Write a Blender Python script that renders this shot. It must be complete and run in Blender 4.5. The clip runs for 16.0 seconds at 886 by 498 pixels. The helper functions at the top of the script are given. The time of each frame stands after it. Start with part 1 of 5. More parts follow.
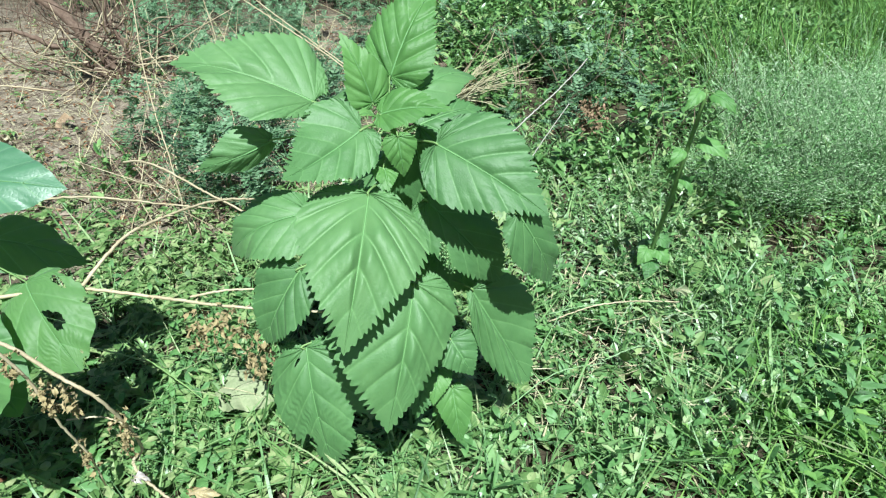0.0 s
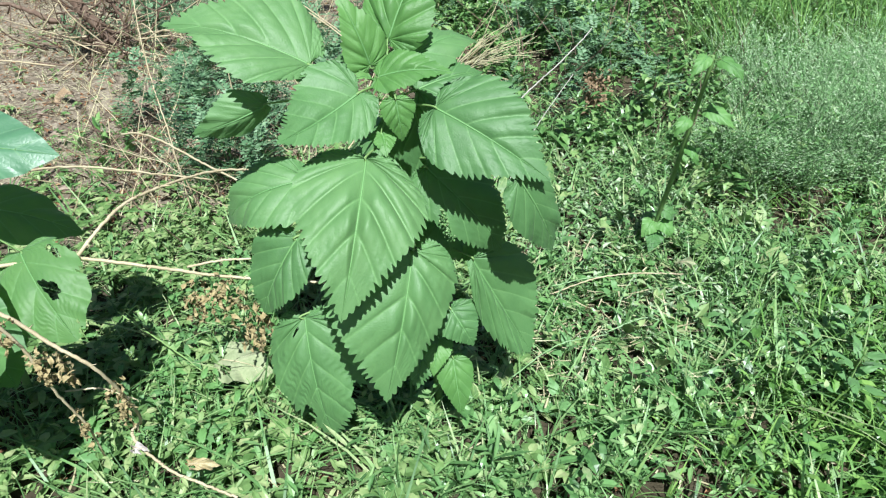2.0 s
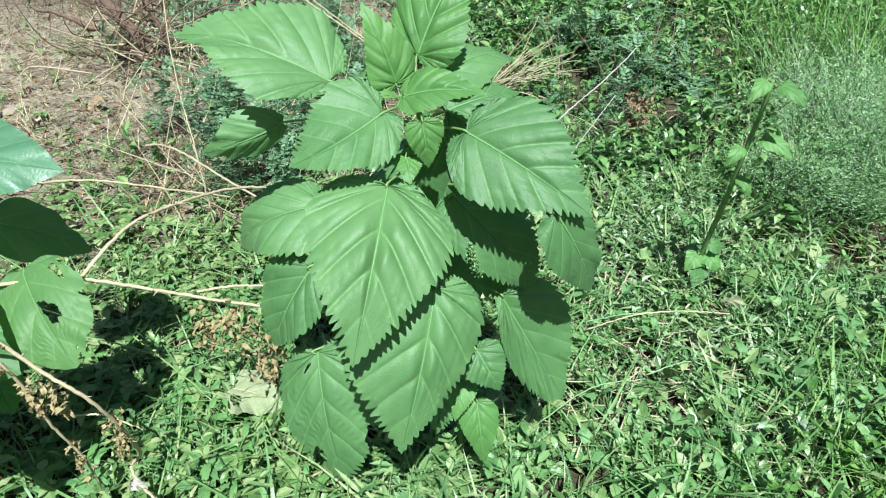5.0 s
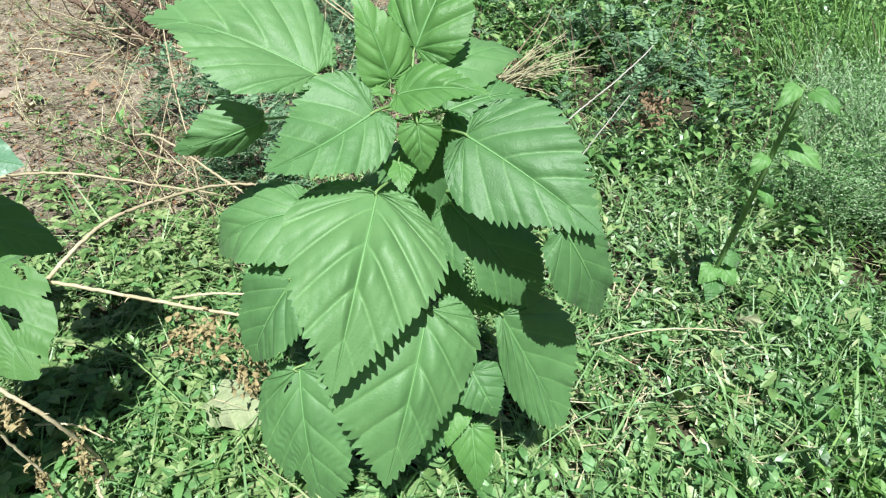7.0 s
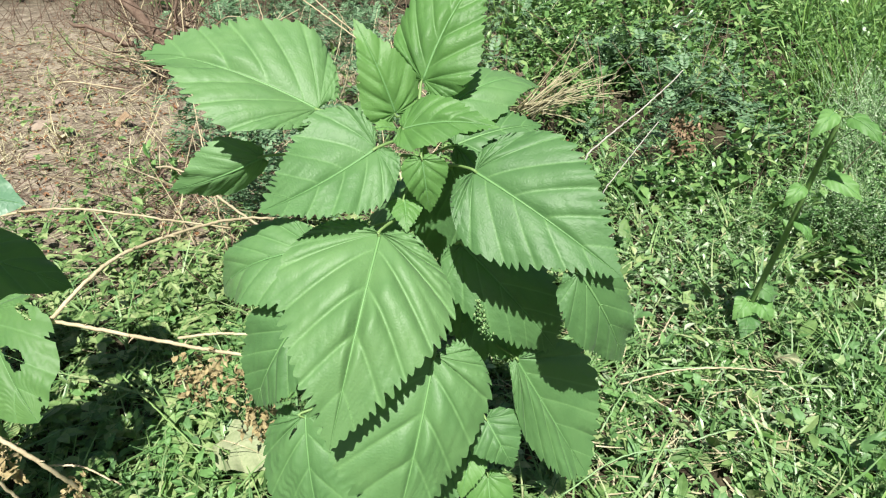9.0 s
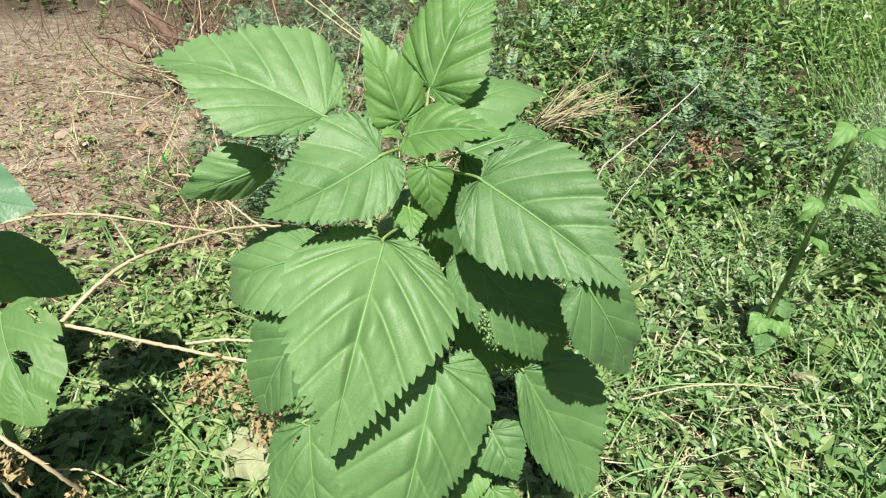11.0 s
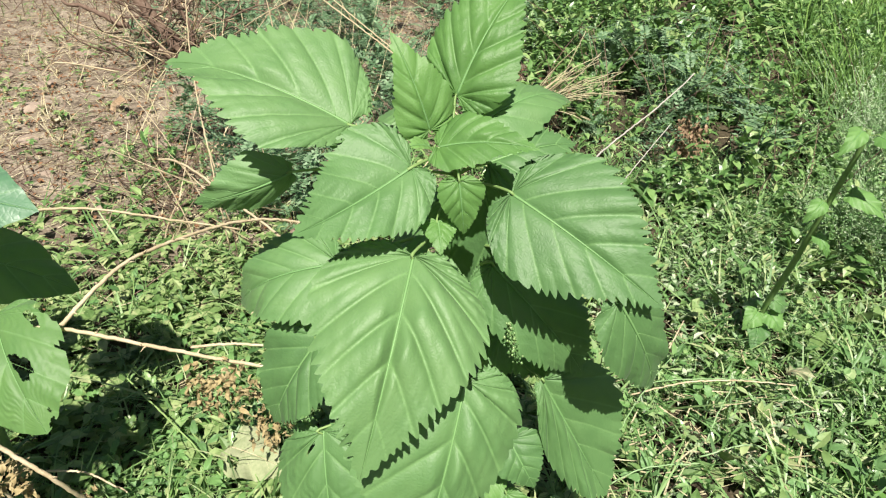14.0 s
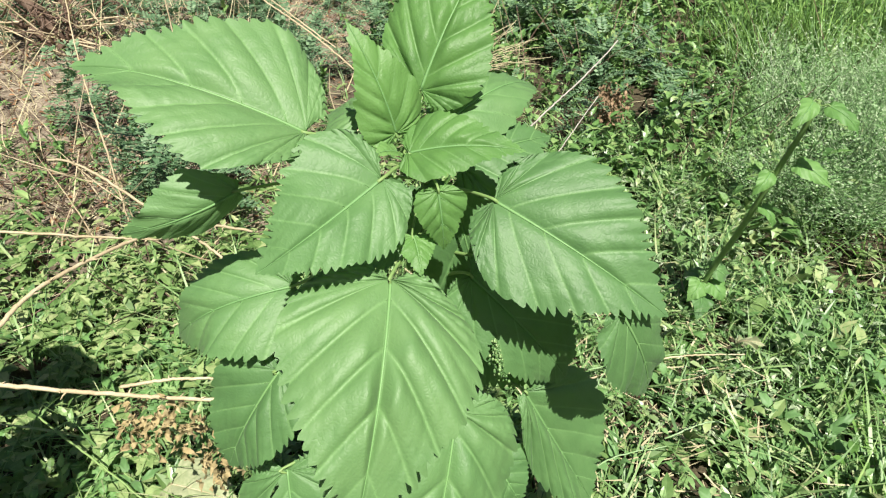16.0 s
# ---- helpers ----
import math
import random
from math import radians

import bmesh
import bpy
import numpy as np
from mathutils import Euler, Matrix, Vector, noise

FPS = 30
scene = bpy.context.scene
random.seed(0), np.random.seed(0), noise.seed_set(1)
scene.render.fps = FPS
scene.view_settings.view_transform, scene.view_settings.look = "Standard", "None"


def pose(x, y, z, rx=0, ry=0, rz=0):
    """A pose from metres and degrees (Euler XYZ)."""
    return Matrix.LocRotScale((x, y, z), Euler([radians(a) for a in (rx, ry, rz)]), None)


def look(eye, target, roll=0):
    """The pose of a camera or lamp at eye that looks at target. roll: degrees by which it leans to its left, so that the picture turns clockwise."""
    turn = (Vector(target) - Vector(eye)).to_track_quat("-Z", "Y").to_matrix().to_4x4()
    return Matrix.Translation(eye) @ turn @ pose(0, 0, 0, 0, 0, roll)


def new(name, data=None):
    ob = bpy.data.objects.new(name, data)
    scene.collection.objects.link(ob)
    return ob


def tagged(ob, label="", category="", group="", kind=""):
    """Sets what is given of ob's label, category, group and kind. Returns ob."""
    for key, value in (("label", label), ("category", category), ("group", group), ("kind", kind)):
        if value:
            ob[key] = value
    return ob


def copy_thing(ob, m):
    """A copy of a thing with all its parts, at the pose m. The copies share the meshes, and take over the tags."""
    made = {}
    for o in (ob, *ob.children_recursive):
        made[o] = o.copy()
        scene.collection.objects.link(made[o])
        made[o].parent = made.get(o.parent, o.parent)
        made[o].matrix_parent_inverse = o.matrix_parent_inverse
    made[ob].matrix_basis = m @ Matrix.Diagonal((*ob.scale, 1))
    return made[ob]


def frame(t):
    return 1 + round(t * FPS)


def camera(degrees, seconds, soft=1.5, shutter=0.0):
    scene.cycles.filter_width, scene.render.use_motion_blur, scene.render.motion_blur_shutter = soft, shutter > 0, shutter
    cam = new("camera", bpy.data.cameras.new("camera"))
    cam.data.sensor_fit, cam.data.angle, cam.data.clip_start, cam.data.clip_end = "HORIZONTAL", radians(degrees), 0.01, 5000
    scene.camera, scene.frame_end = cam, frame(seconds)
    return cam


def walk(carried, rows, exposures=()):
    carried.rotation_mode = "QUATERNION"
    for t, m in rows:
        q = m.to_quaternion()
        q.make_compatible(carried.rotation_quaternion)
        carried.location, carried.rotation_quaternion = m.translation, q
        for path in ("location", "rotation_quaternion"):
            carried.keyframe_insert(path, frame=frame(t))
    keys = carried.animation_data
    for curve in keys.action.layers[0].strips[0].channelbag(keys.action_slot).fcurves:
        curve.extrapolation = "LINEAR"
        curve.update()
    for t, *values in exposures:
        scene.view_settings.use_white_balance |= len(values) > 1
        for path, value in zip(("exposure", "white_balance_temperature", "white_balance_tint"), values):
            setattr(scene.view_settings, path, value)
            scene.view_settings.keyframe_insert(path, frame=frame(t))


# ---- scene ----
cam = camera(64.1, 16.0, soft=1.2)
PATH = [
    (0, (0.114, -0.092, 1.296), (0.023, 1.643, 0.305), -1.9),
    (0.5, (0.137, -0.097, 1.268), (0.033, 1.624, 0.254), -2.5),
    (1, (0.134, -0.092, 1.271), (0.026, 1.62, 0.242), -2.4),
    (1.5, (0.114, -0.081, 1.277), (0.02, 1.613, 0.217), -1.5),
    (2, (0.121, -0.082, 1.263), (0.018, 1.624, 0.223), -2.2),
    (2.5, (0.129, -0.068, 1.253), (-0.021, 1.65, 0.241), -3.8),
    (3, (0.135, -0.048, 1.242), (-0.044, 1.684, 0.259), -3.1),
    (3.5, (0.121, -0.016, 1.271), (-0.008, 1.728, 0.3), -0.6),
    (4, (0.117, 0.001, 1.245), (-0.032, 1.73, 0.251), -1.2),
    (6.5, (0.133, 0.13, 1.223), (-0.092, 1.84, 0.21), -1.2),
    (7, (0.127, 0.159, 1.206), (-0.082, 1.865, 0.184), -0.4),
    (7.5, (0.136, 0.177, 1.202), (-0.145, 1.885, 0.201), -1.4),
    (8, (0.13, 0.209, 1.201), (-0.155, 1.891, 0.156), -1.6),
    (8.5, (0.142, 0.223, 1.199), (-0.151, 1.938, 0.213), -1.8),
    (11, (0.172, 0.233, 1.186), (-0.187, 1.969, 0.261), -2.0),
    (11.5, (0.178, 0.235, 1.194), (-0.191, 1.979, 0.287), -1.8),
    (12, (0.179, 0.232, 1.199), (-0.194, 1.959, 0.261), -2.2),
    (12.5, (0.164, 0.235, 1.199), (-0.216, 1.943, 0.232), -2.2),
    (13, (0.149, 0.227, 1.198), (-0.221, 1.933, 0.221), 0.6),
    (13.5, (0.121, 0.235, 1.21), (-0.194, 1.951, 0.231), 0.5),
    (14, (0.085, 0.266, 1.229), (-0.181, 1.977, 0.229), -0.2),
    (14.5, (0.064, 0.295, 1.232), (-0.122, 2.013, 0.224), 0.5),
    (15, (0.041, 0.33, 1.224), (-0.037, 2.017, 0.154), 1.3),
    (15.5, (-0.001, 0.362, 1.227), (-0.005, 2.057, 0.167), 1.1),
    (16, (-0.017, 0.382, 1.227), (-0.012, 2.065, 0.147), 0.5),
]
walk(cam, [(t, look(eye, target, roll)) for t, eye, target, roll in PATH], [(0.0, 0.81, 5650, 1), (0.6, 0.81, 5680, 2), (1.4, 0.81, 5750, 5), (2.6, 0.81, 5750, 5), (3.4, 0.81, 5650, 1), (4.2, 0.81, 5650, 1), (6.3, 0.81, 5800, 4), (7.0, 0.81, 5920, 5), (8.7, 0.81, 6300, 8), (10.8, 0.81, 6650, 13), (13.5, 0.81, 6700, 13), (16.0, 0.81, 6650, 11)])

# ---- light ----
SUN_EL, SUN_AZ = radians(54.0), radians(168.0)
to_sun = Vector((math.sin(SUN_AZ) * math.cos(SUN_EL), math.cos(SUN_AZ) * math.cos(SUN_EL), math.sin(SUN_EL)))
world = bpy.data.worlds.new("sky")
scene.world = world
world.use_nodes = True
sky = world.node_tree.nodes.new("ShaderNodeTexSky")
sky.sky_type, sky.sun_disc, sky.sun_elevation, sky.sun_rotation = "NISHITA", False, SUN_EL, SUN_AZ
sky.air_density, sky.dust_density = 1.0, 1.6
back = world.node_tree.nodes["Background"]
back.inputs["Strength"].default_value = 0.031
world.node_tree.links.new(sky.outputs[0], back.inputs["Color"])
sun = new("sun", bpy.data.lights.new("sun", "SUN"))
sun.data.energy, sun.data.angle, sun.data.color = 5.1, radians(0.55), (1.0, 0.955, 0.88)
sun.matrix_world = look(to_sun * 20, (0, 0, 0))

# ---- materials ----
def nodes_of(name):
    m = bpy.data.materials.new(name)
    m.use_nodes = True
    t = m.node_tree
    return m, t.nodes, t.links, t.nodes["Principled BSDF"]


def ramp(nodes, stops):
    r = nodes.new("ShaderNodeValToRGB")
    while len(r.color_ramp.elements) < len(stops):
        r.color_ramp.elements.new(0.5)
    for e, (at, colour) in zip(r.color_ramp.elements, stops):
        e.position, e.color = at, (*colour, 1)
    return r


def leaf_material(name, colours, island=True, rough=0.45, through_light=0.17, tint=(0.24, 0.46, 0.07), net=0.0, grain=60.0, spec=0.4, sheen=0.0, vein_tint=(0.19, 0.36, 0.13)):
    """Plant tissue: colour by piece and by patch, a little light passing through."""
    m, nodes, links, bsdf = nodes_of(name)
    if island:
        rnd = nodes.new("ShaderNodeNewGeometry").outputs["Random Per Island"]
    else:
        rnd = nodes.new("ShaderNodeObjectInfo").outputs["Random"]
    co = nodes.new("ShaderNodeTexCoord")
    noise_tex = nodes.new("ShaderNodeTexNoise")
    noise_tex.inputs["Scale"].default_value, noise_tex.inputs["Detail"].default_value = grain, 4
    links.new(co.outputs["Object"], noise_tex.inputs["Vector"])
    mixed = nodes.new("ShaderNodeMath")
    mixed.operation = "MULTIPLY_ADD"
    mixed.inputs[1].default_value = 0.55
    links.new(noise_tex.outputs["Fac"], mixed.inputs[0])
    part_rnd = nodes.new("ShaderNodeMath")
    part_rnd.operation = "MULTIPLY_ADD"
    part_rnd.inputs[1].default_value, part_rnd.inputs[2].default_value = (0.75, -0.15) if island else (0.4, 0.03)
    links.new(rnd, part_rnd.inputs[0])
    links.new(part_rnd.outputs[0], mixed.inputs[2])
    r = ramp(nodes, colours)
    links.new(mixed.outputs[0], r.inputs[0])
    links.new(r.outputs[0], bsdf.inputs["Base Color"])
    bsdf.inputs["Roughness"].default_value = rough
    bsdf.inputs["Specular IOR Level"].default_value = spec
    bsdf.inputs["Sheen Weight"].default_value, bsdf.inputs["Sheen Roughness"].default_value = sheen, 0.45
    bump = nodes.new("ShaderNodeBump")
    bump.inputs["Strength"].default_value, bump.inputs["Distance"].default_value = 0.35, 0.002
    if net:
        cells = nodes.new("ShaderNodeTexVoronoi")
        cells.feature = "DISTANCE_TO_EDGE"
        cells.inputs["Scale"].default_value = net
        cells.inputs["Randomness"].default_value = 0.85
        lie_of = nodes.new("ShaderNodeAttribute")
        lie_of.attribute_name = "along_veins"
        warp = nodes.new("ShaderNodeVectorMath")
        warp.operation = "MULTIPLY_ADD"
        warp.inputs[1].default_value = (0.6, 0.6, 0.0)
        laid_out = nodes.new("ShaderNodeAttribute")
        laid_out.attribute_name = "on_leaf"
        links.new(noise_tex.outputs["Color"], warp.inputs[0])
        links.new(laid_out.outputs["Vector"], warp.inputs[2])
        links.new(warp.outputs[0], cells.inputs["Vector"])
        flat = nodes.new("ShaderNodeMath")
        flat.operation = "MINIMUM"
        flat.inputs[1].default_value = 0.30
        links.new(cells.outputs["Distance"], flat.inputs[0])
        links.new(flat.outputs[0], bump.inputs["Height"])
        bump.inputs["Distance"].default_value, bump.inputs["Strength"].default_value = 0.003, 0.23
        apart = nodes.new("ShaderNodeSeparateXYZ")
        links.new(lie_of.outputs["Vector"], apart.inputs[0])
        near_vein = nodes.new("ShaderNodeMath")
        near_vein.operation = "PINGPONG"
        near_vein.inputs[1].default_value = 1.0
        links.new(apart.outputs[0], near_vein.inputs[0])
        line_of = nodes.new("ShaderNodeMapRange")
        line_of.inputs["From Min"].default_value, line_of.inputs["From Max"].default_value = 0.02, 0.13
        line_of.inputs["To Min"].default_value, line_of.inputs["To Max"].default_value = 0.38, 0.0
        links.new(near_vein.outputs[0], line_of.inputs["Value"])
        paler = nodes.new("ShaderNodeMix")
        paler.data_type = "RGBA"
        paler.inputs[7].default_value = (*vein_tint, 1)
        links.new(line_of.outputs[0], paler.inputs[0])
        links.new(r.outputs[0], paler.inputs[6])
        links.new(paler.outputs[2], bsdf.inputs["Base Color"])
    else:
        links.new(noise_tex.outputs["Fac"], bump.inputs["Height"])
    links.new(bump.outputs[0], bsdf.inputs["Normal"])
    if through_light:
        trans = nodes.new("ShaderNodeBsdfTranslucent")
        tinted = nodes.new("ShaderNodeMix")
        tinted.data_type = "RGBA"
        tinted.inputs[0].default_value = 0.6
        tinted.inputs[7].default_value = (*tint, 1)
        links.new(r.outputs[0], tinted.inputs[6])
        links.new(tinted.outputs[2], trans.inputs["Color"])
        blend = nodes.new("ShaderNodeMixShader")
        blend.inputs[0].default_value = through_light
        links.new(bsdf.outputs[0], blend.inputs[1])
        links.new(trans.outputs[0], blend.inputs[2])
        links.new(blend.outputs[0], nodes["Material Output"].inputs["Surface"])
    return m


def rough_material(name, stops, scale=30.0, fine=220.0, bump_depth=0.004, rough=0.9):
    """Dead or mineral stuff: two scales of colour noise and a rough relief."""
    m, nodes, links, bsdf = nodes_of(name)
    co = nodes.new("ShaderNodeTexCoord")
    big, small = nodes.new("ShaderNodeTexNoise"), nodes.new("ShaderNodeTexNoise")
    for tex, s in ((big, scale), (small, fine)):
        tex.inputs["Scale"].default_value, tex.inputs["Detail"].default_value = s, 5
        links.new(co.outputs["Object"], tex.inputs["Vector"])
    half = nodes.new("ShaderNodeMix")
    half.data_type = "FLOAT"
    half.inputs[0].default_value = 0.45
    links.new(big.outputs["Fac"], half.inputs[2])
    links.new(small.outputs["Fac"], half.inputs[3])
    rnd = nodes.new("ShaderNodeNewGeometry").outputs["Random Per Island"]
    add = nodes.new("ShaderNodeMath")
    add.operation = "MULTIPLY_ADD"
    add.inputs[1].default_value = 0.22
    links.new(rnd, add.inputs[0])
    links.new(half.outputs[0], add.inputs[2])
    r = ramp(nodes, stops)
    links.new(add.outputs[0], r.inputs[0])
    links.new(r.outputs[0], bsdf.inputs["Base Color"])
    bsdf.inputs["Roughness"].default_value = rough
    bsdf.inputs["Specular IOR Level"].default_value = 0.2
    bump = nodes.new("ShaderNodeBump")
    bump.inputs["Strength"].default_value, bump.inputs["Distance"].default_value = 0.8, bump_depth
    links.new(half.outputs[0], bump.inputs["Height"])
    links.new(bump.outputs[0], bsdf.inputs["Normal"])
    return m


M_BLADE = leaf_material("broad_leaf", [(0.15, (0.068, 0.160, 0.053)), (0.5, (0.104, 0.222, 0.076)), (0.85, (0.144, 0.272, 0.099))], island=False, rough=0.55, through_light=0.19, net=1.9, grain=26.0, spec=0.5, sheen=0.04)
M_VEIN = leaf_material("leaf_vein", [(0.2, (0.13, 0.28, 0.10)), (0.8, (0.18, 0.345, 0.125))], island=False, rough=0.5, through_light=0.1)
M_YOUNG = leaf_material("young_leaf", [(0.15, (0.075, 0.18, 0.05)), (0.5, (0.122, 0.265, 0.070)), (0.85, (0.17, 0.33, 0.10))], island=False, rough=0.5, through_light=0.28, net=2.2, grain=30.0)
M_STEM = leaf_material("green_stem", [(0.2, (0.13, 0.23, 0.07)), (0.8, (0.23, 0.35, 0.12))], island=False, rough=0.55, through_light=0)
M_WAXY = leaf_material("smooth_leaf", [(0.15, (0.065, 0.16, 0.047)), (0.5, (0.088, 0.205, 0.062)), (0.85, (0.13, 0.26, 0.075))], island=False, rough=0.55, through_light=0.3, net=0.8, grain=18.0, spec=0.5, sheen=0.3)
# smooth leaf with the sky's bluish reflection painted into its base colour
M_SKY_SHEEN = leaf_material("sky_sheen_leaf", [(0.15, (0.075, 0.18, 0.095)), (0.5, (0.105, 0.235, 0.128)), (0.85, (0.145, 0.285, 0.165))], island=False, rough=0.42, through_light=0.22, net=1.2, grain=18.0, spec=0.6, sheen=0.15, vein_tint=(0.22, 0.38, 0.22))
M_HERB = leaf_material("herb_leaf", [(0.1, (0.05, 0.12, 0.035)), (0.4, (0.13, 0.265, 0.085)), (0.7, (0.24, 0.385, 0.15)), (0.95, (0.38, 0.45, 0.23))], rough=0.36, spec=0.65, through_light=0.16)
M_SINGLE = leaf_material("single_herb_leaf", [(0.1, (0.06, 0.14, 0.04)), (0.4, (0.15, 0.29, 0.095)), (0.75, (0.27, 0.40, 0.16))], island=False, rough=0.40, spec=0.5, through_light=0.17)
M_TUFT = leaf_material("single_grass_blade", [(0.1, (0.06, 0.14, 0.035)), (0.45, (0.13, 0.255, 0.07)), (0.8, (0.25, 0.37, 0.13))], island=False, rough=0.43, spec=0.5, through_light=0.17)
M_WEED = leaf_material("weed_leaf", [(0.1, (0.045, 0.11, 0.03)), (0.45, (0.115, 0.235, 0.065)), (0.75, (0.20, 0.335, 0.11)), (0.95, (0.32, 0.40, 0.17))], rough=0.38, spec=0.6, through_light=0.17)
M_CLOVER = leaf_material("creeper_leaf", [(0.1, (0.075, 0.15, 0.04)), (0.45, (0.16, 0.26, 0.085)), (0.75, (0.28, 0.37, 0.15)), (0.95, (0.38, 0.42, 0.21))], rough=0.5, spec=0.4)
M_GRASS = leaf_material("grass_blade", [(0.1, (0.055, 0.125, 0.04)), (0.45, (0.14, 0.27, 0.09)), (0.75, (0.25, 0.38, 0.15)), (0.95, (0.42, 0.45, 0.25))], rough=0.43, spec=0.5, through_light=0.16)
M_TALL = leaf_material("tall_grass_blade", [(0.1, (0.05, 0.12, 0.025)), (0.5, (0.12, 0.25, 0.055)), (0.9, (0.24, 0.39, 0.10))], rough=0.42)
M_BLUE = leaf_material("blue_green_leaflet", [(0.1, (0.05, 0.115, 0.05)), (0.5, (0.11, 0.205, 0.10)), (0.9, (0.22, 0.33, 0.19))], rough=0.55, tint=(0.16, 0.36, 0.08), through_light=0.12)
M_PALE = leaf_material("pale_fine_leaf", [(0.1, (0.12, 0.22, 0.085)), (0.5, (0.205, 0.325, 0.15)), (0.9, (0.46, 0.54, 0.37))], rough=0.5, through_light=0.2)
M_FINE = leaf_material("fine_bush_leaf", [(0.1, (0.10, 0.235, 0.072)), (0.5, (0.235, 0.41, 0.165)), (0.9, (0.52, 0.62, 0.43))], rough=0.5, through_light=0.2)
M_STRAW = rough_material("dry_straw", [(0.25, (0.18, 0.15, 0.09)), (0.55, (0.39, 0.35, 0.21)), (0.85, (0.60, 0.565, 0.38))], scale=14, fine=150, bump_depth=0.001)
M_TWIG = rough_material("dry_twig", [(0.3, (0.26, 0.20, 0.12)), (0.6, (0.45, 0.375, 0.24)), (0.85, (0.60, 0.53, 0.38))], scale=25, fine=300, bump_depth=0.001, rough=0.75)
M_GREY = rough_material("weathered_stick", [(0.3, (0.22, 0.20, 0.17)), (0.6, (0.38, 0.36, 0.32)), (0.85, (0.52, 0.50, 0.45))], scale=25, fine=300, bump_depth=0.001, rough=0.8)
M_BROWN = rough_material("dead_brown", [(0.3, (0.09, 0.045, 0.025)), (0.6, (0.22, 0.115, 0.06)), (0.85, (0.36, 0.21, 0.115))], scale=18, fine=160, bump_depth=0.002)
M_BARK = rough_material("dead_bark", [(0.3, (0.06, 0.04, 0.03)), (0.6, (0.14, 0.095, 0.07)), (0.85, (0.25, 0.19, 0.145))], scale=40, fine=220, bump_depth=0.003)
M_RUST = rough_material("rusty_dead_leaf", [(0.3, (0.12, 0.08, 0.05)), (0.6, (0.25, 0.175, 0.105)), (0.85, (0.40, 0.30, 0.20))], scale=30, fine=200, bump_depth=0.002)
M_TAN = rough_material("tan_dead_leaf", [(0.3, (0.16, 0.125, 0.06)), (0.6, (0.31, 0.25, 0.125)), (0.85, (0.47, 0.40, 0.235))], scale=30, fine=200, bump_depth=0.002)
M_STONE = rough_material("stone", [(0.3, (0.15, 0.11, 0.08)), (0.6, (0.25, 0.195, 0.15)), (0.85, (0.34, 0.28, 0.22))], scale=20, fine=140, bump_depth=0.004)
M_FLAKE = rough_material("pale_dead_leaf", [(0.3, (0.15, 0.19, 0.09)), (0.6, (0.23, 0.27, 0.145)), (0.85, (0.32, 0.345, 0.21))], scale=25, fine=160, bump_depth=0.002)
M_WHITE = rough_material("white_scrap", [(0.3, (0.34, 0.29, 0.275)), (0.7, (0.52, 0.47, 0.45))], scale=40, fine=200, bump_depth=0.001, rough=0.7)


def ground_material():
    """Soil: reddish dry earth with pale dust, litter flecks and, where weeds grow, darker earth with the shade between
    them painted in.
    """
    m, nodes, links, bsdf = nodes_of("soil")
    co = nodes.new("ShaderNodeTexCoord")
    texs = []
    for s, d in ((1.1, 4), (9.0, 6), (70.0, 5)):
        tex = nodes.new("ShaderNodeTexNoise")
        tex.inputs["Scale"].default_value, tex.inputs["Detail"].default_value = s, d
        links.new(co.outputs["Object"], tex.inputs["Vector"])
        texs.append(tex)
    dry = ramp(nodes, [(0.34, (0.08, 0.064, 0.048)), (0.5, (0.215, 0.177, 0.13)), (0.64, (0.38, 0.33, 0.255))])
    # near-black earth: shade in the gaps between weeds, put into the colour
    weed_shade = ramp(nodes, [(0.3, (0.03, 0.026, 0.017)), (0.55, (0.07, 0.058, 0.036)), (0.75, (0.14, 0.12, 0.07))])
    both = nodes.new("ShaderNodeMix")
    both.data_type = "FLOAT"
    both.inputs[0].default_value = 0.5
    links.new(texs[1].outputs["Fac"], both.inputs[2])
    links.new(texs[2].outputs["Fac"], both.inputs[3])
    links.new(both.outputs[0], dry.inputs[0])
    links.new(both.outputs[0], weed_shade.inputs[0])
    bare = nodes.new("ShaderNodeAttribute")
    bare.attribute_name = "bare"
    mix = nodes.new("ShaderNodeMix")
    mix.data_type = "RGBA"
    links.new(bare.outputs["Fac"], mix.inputs[0])
    links.new(weed_shade.outputs[0], mix.inputs[6])
    links.new(dry.outputs[0], mix.inputs[7])
    links.new(mix.outputs[2], bsdf.inputs["Base Color"])
    bsdf.inputs["Roughness"].default_value = 0.95
    bsdf.inputs["Specular IOR Level"].default_value = 0.15
    bump = nodes.new("ShaderNodeBump")
    bump.inputs["Strength"].default_value, bump.inputs["Distance"].default_value = 0.9, 0.02
    links.new(both.outputs[0], bump.inputs["Height"])
    links.new(bump.outputs[0], bsdf.inputs["Normal"])
    return m


M_SOIL = ground_material()

# ---- mesh helpers ----
rng = np.random.default_rng(11)


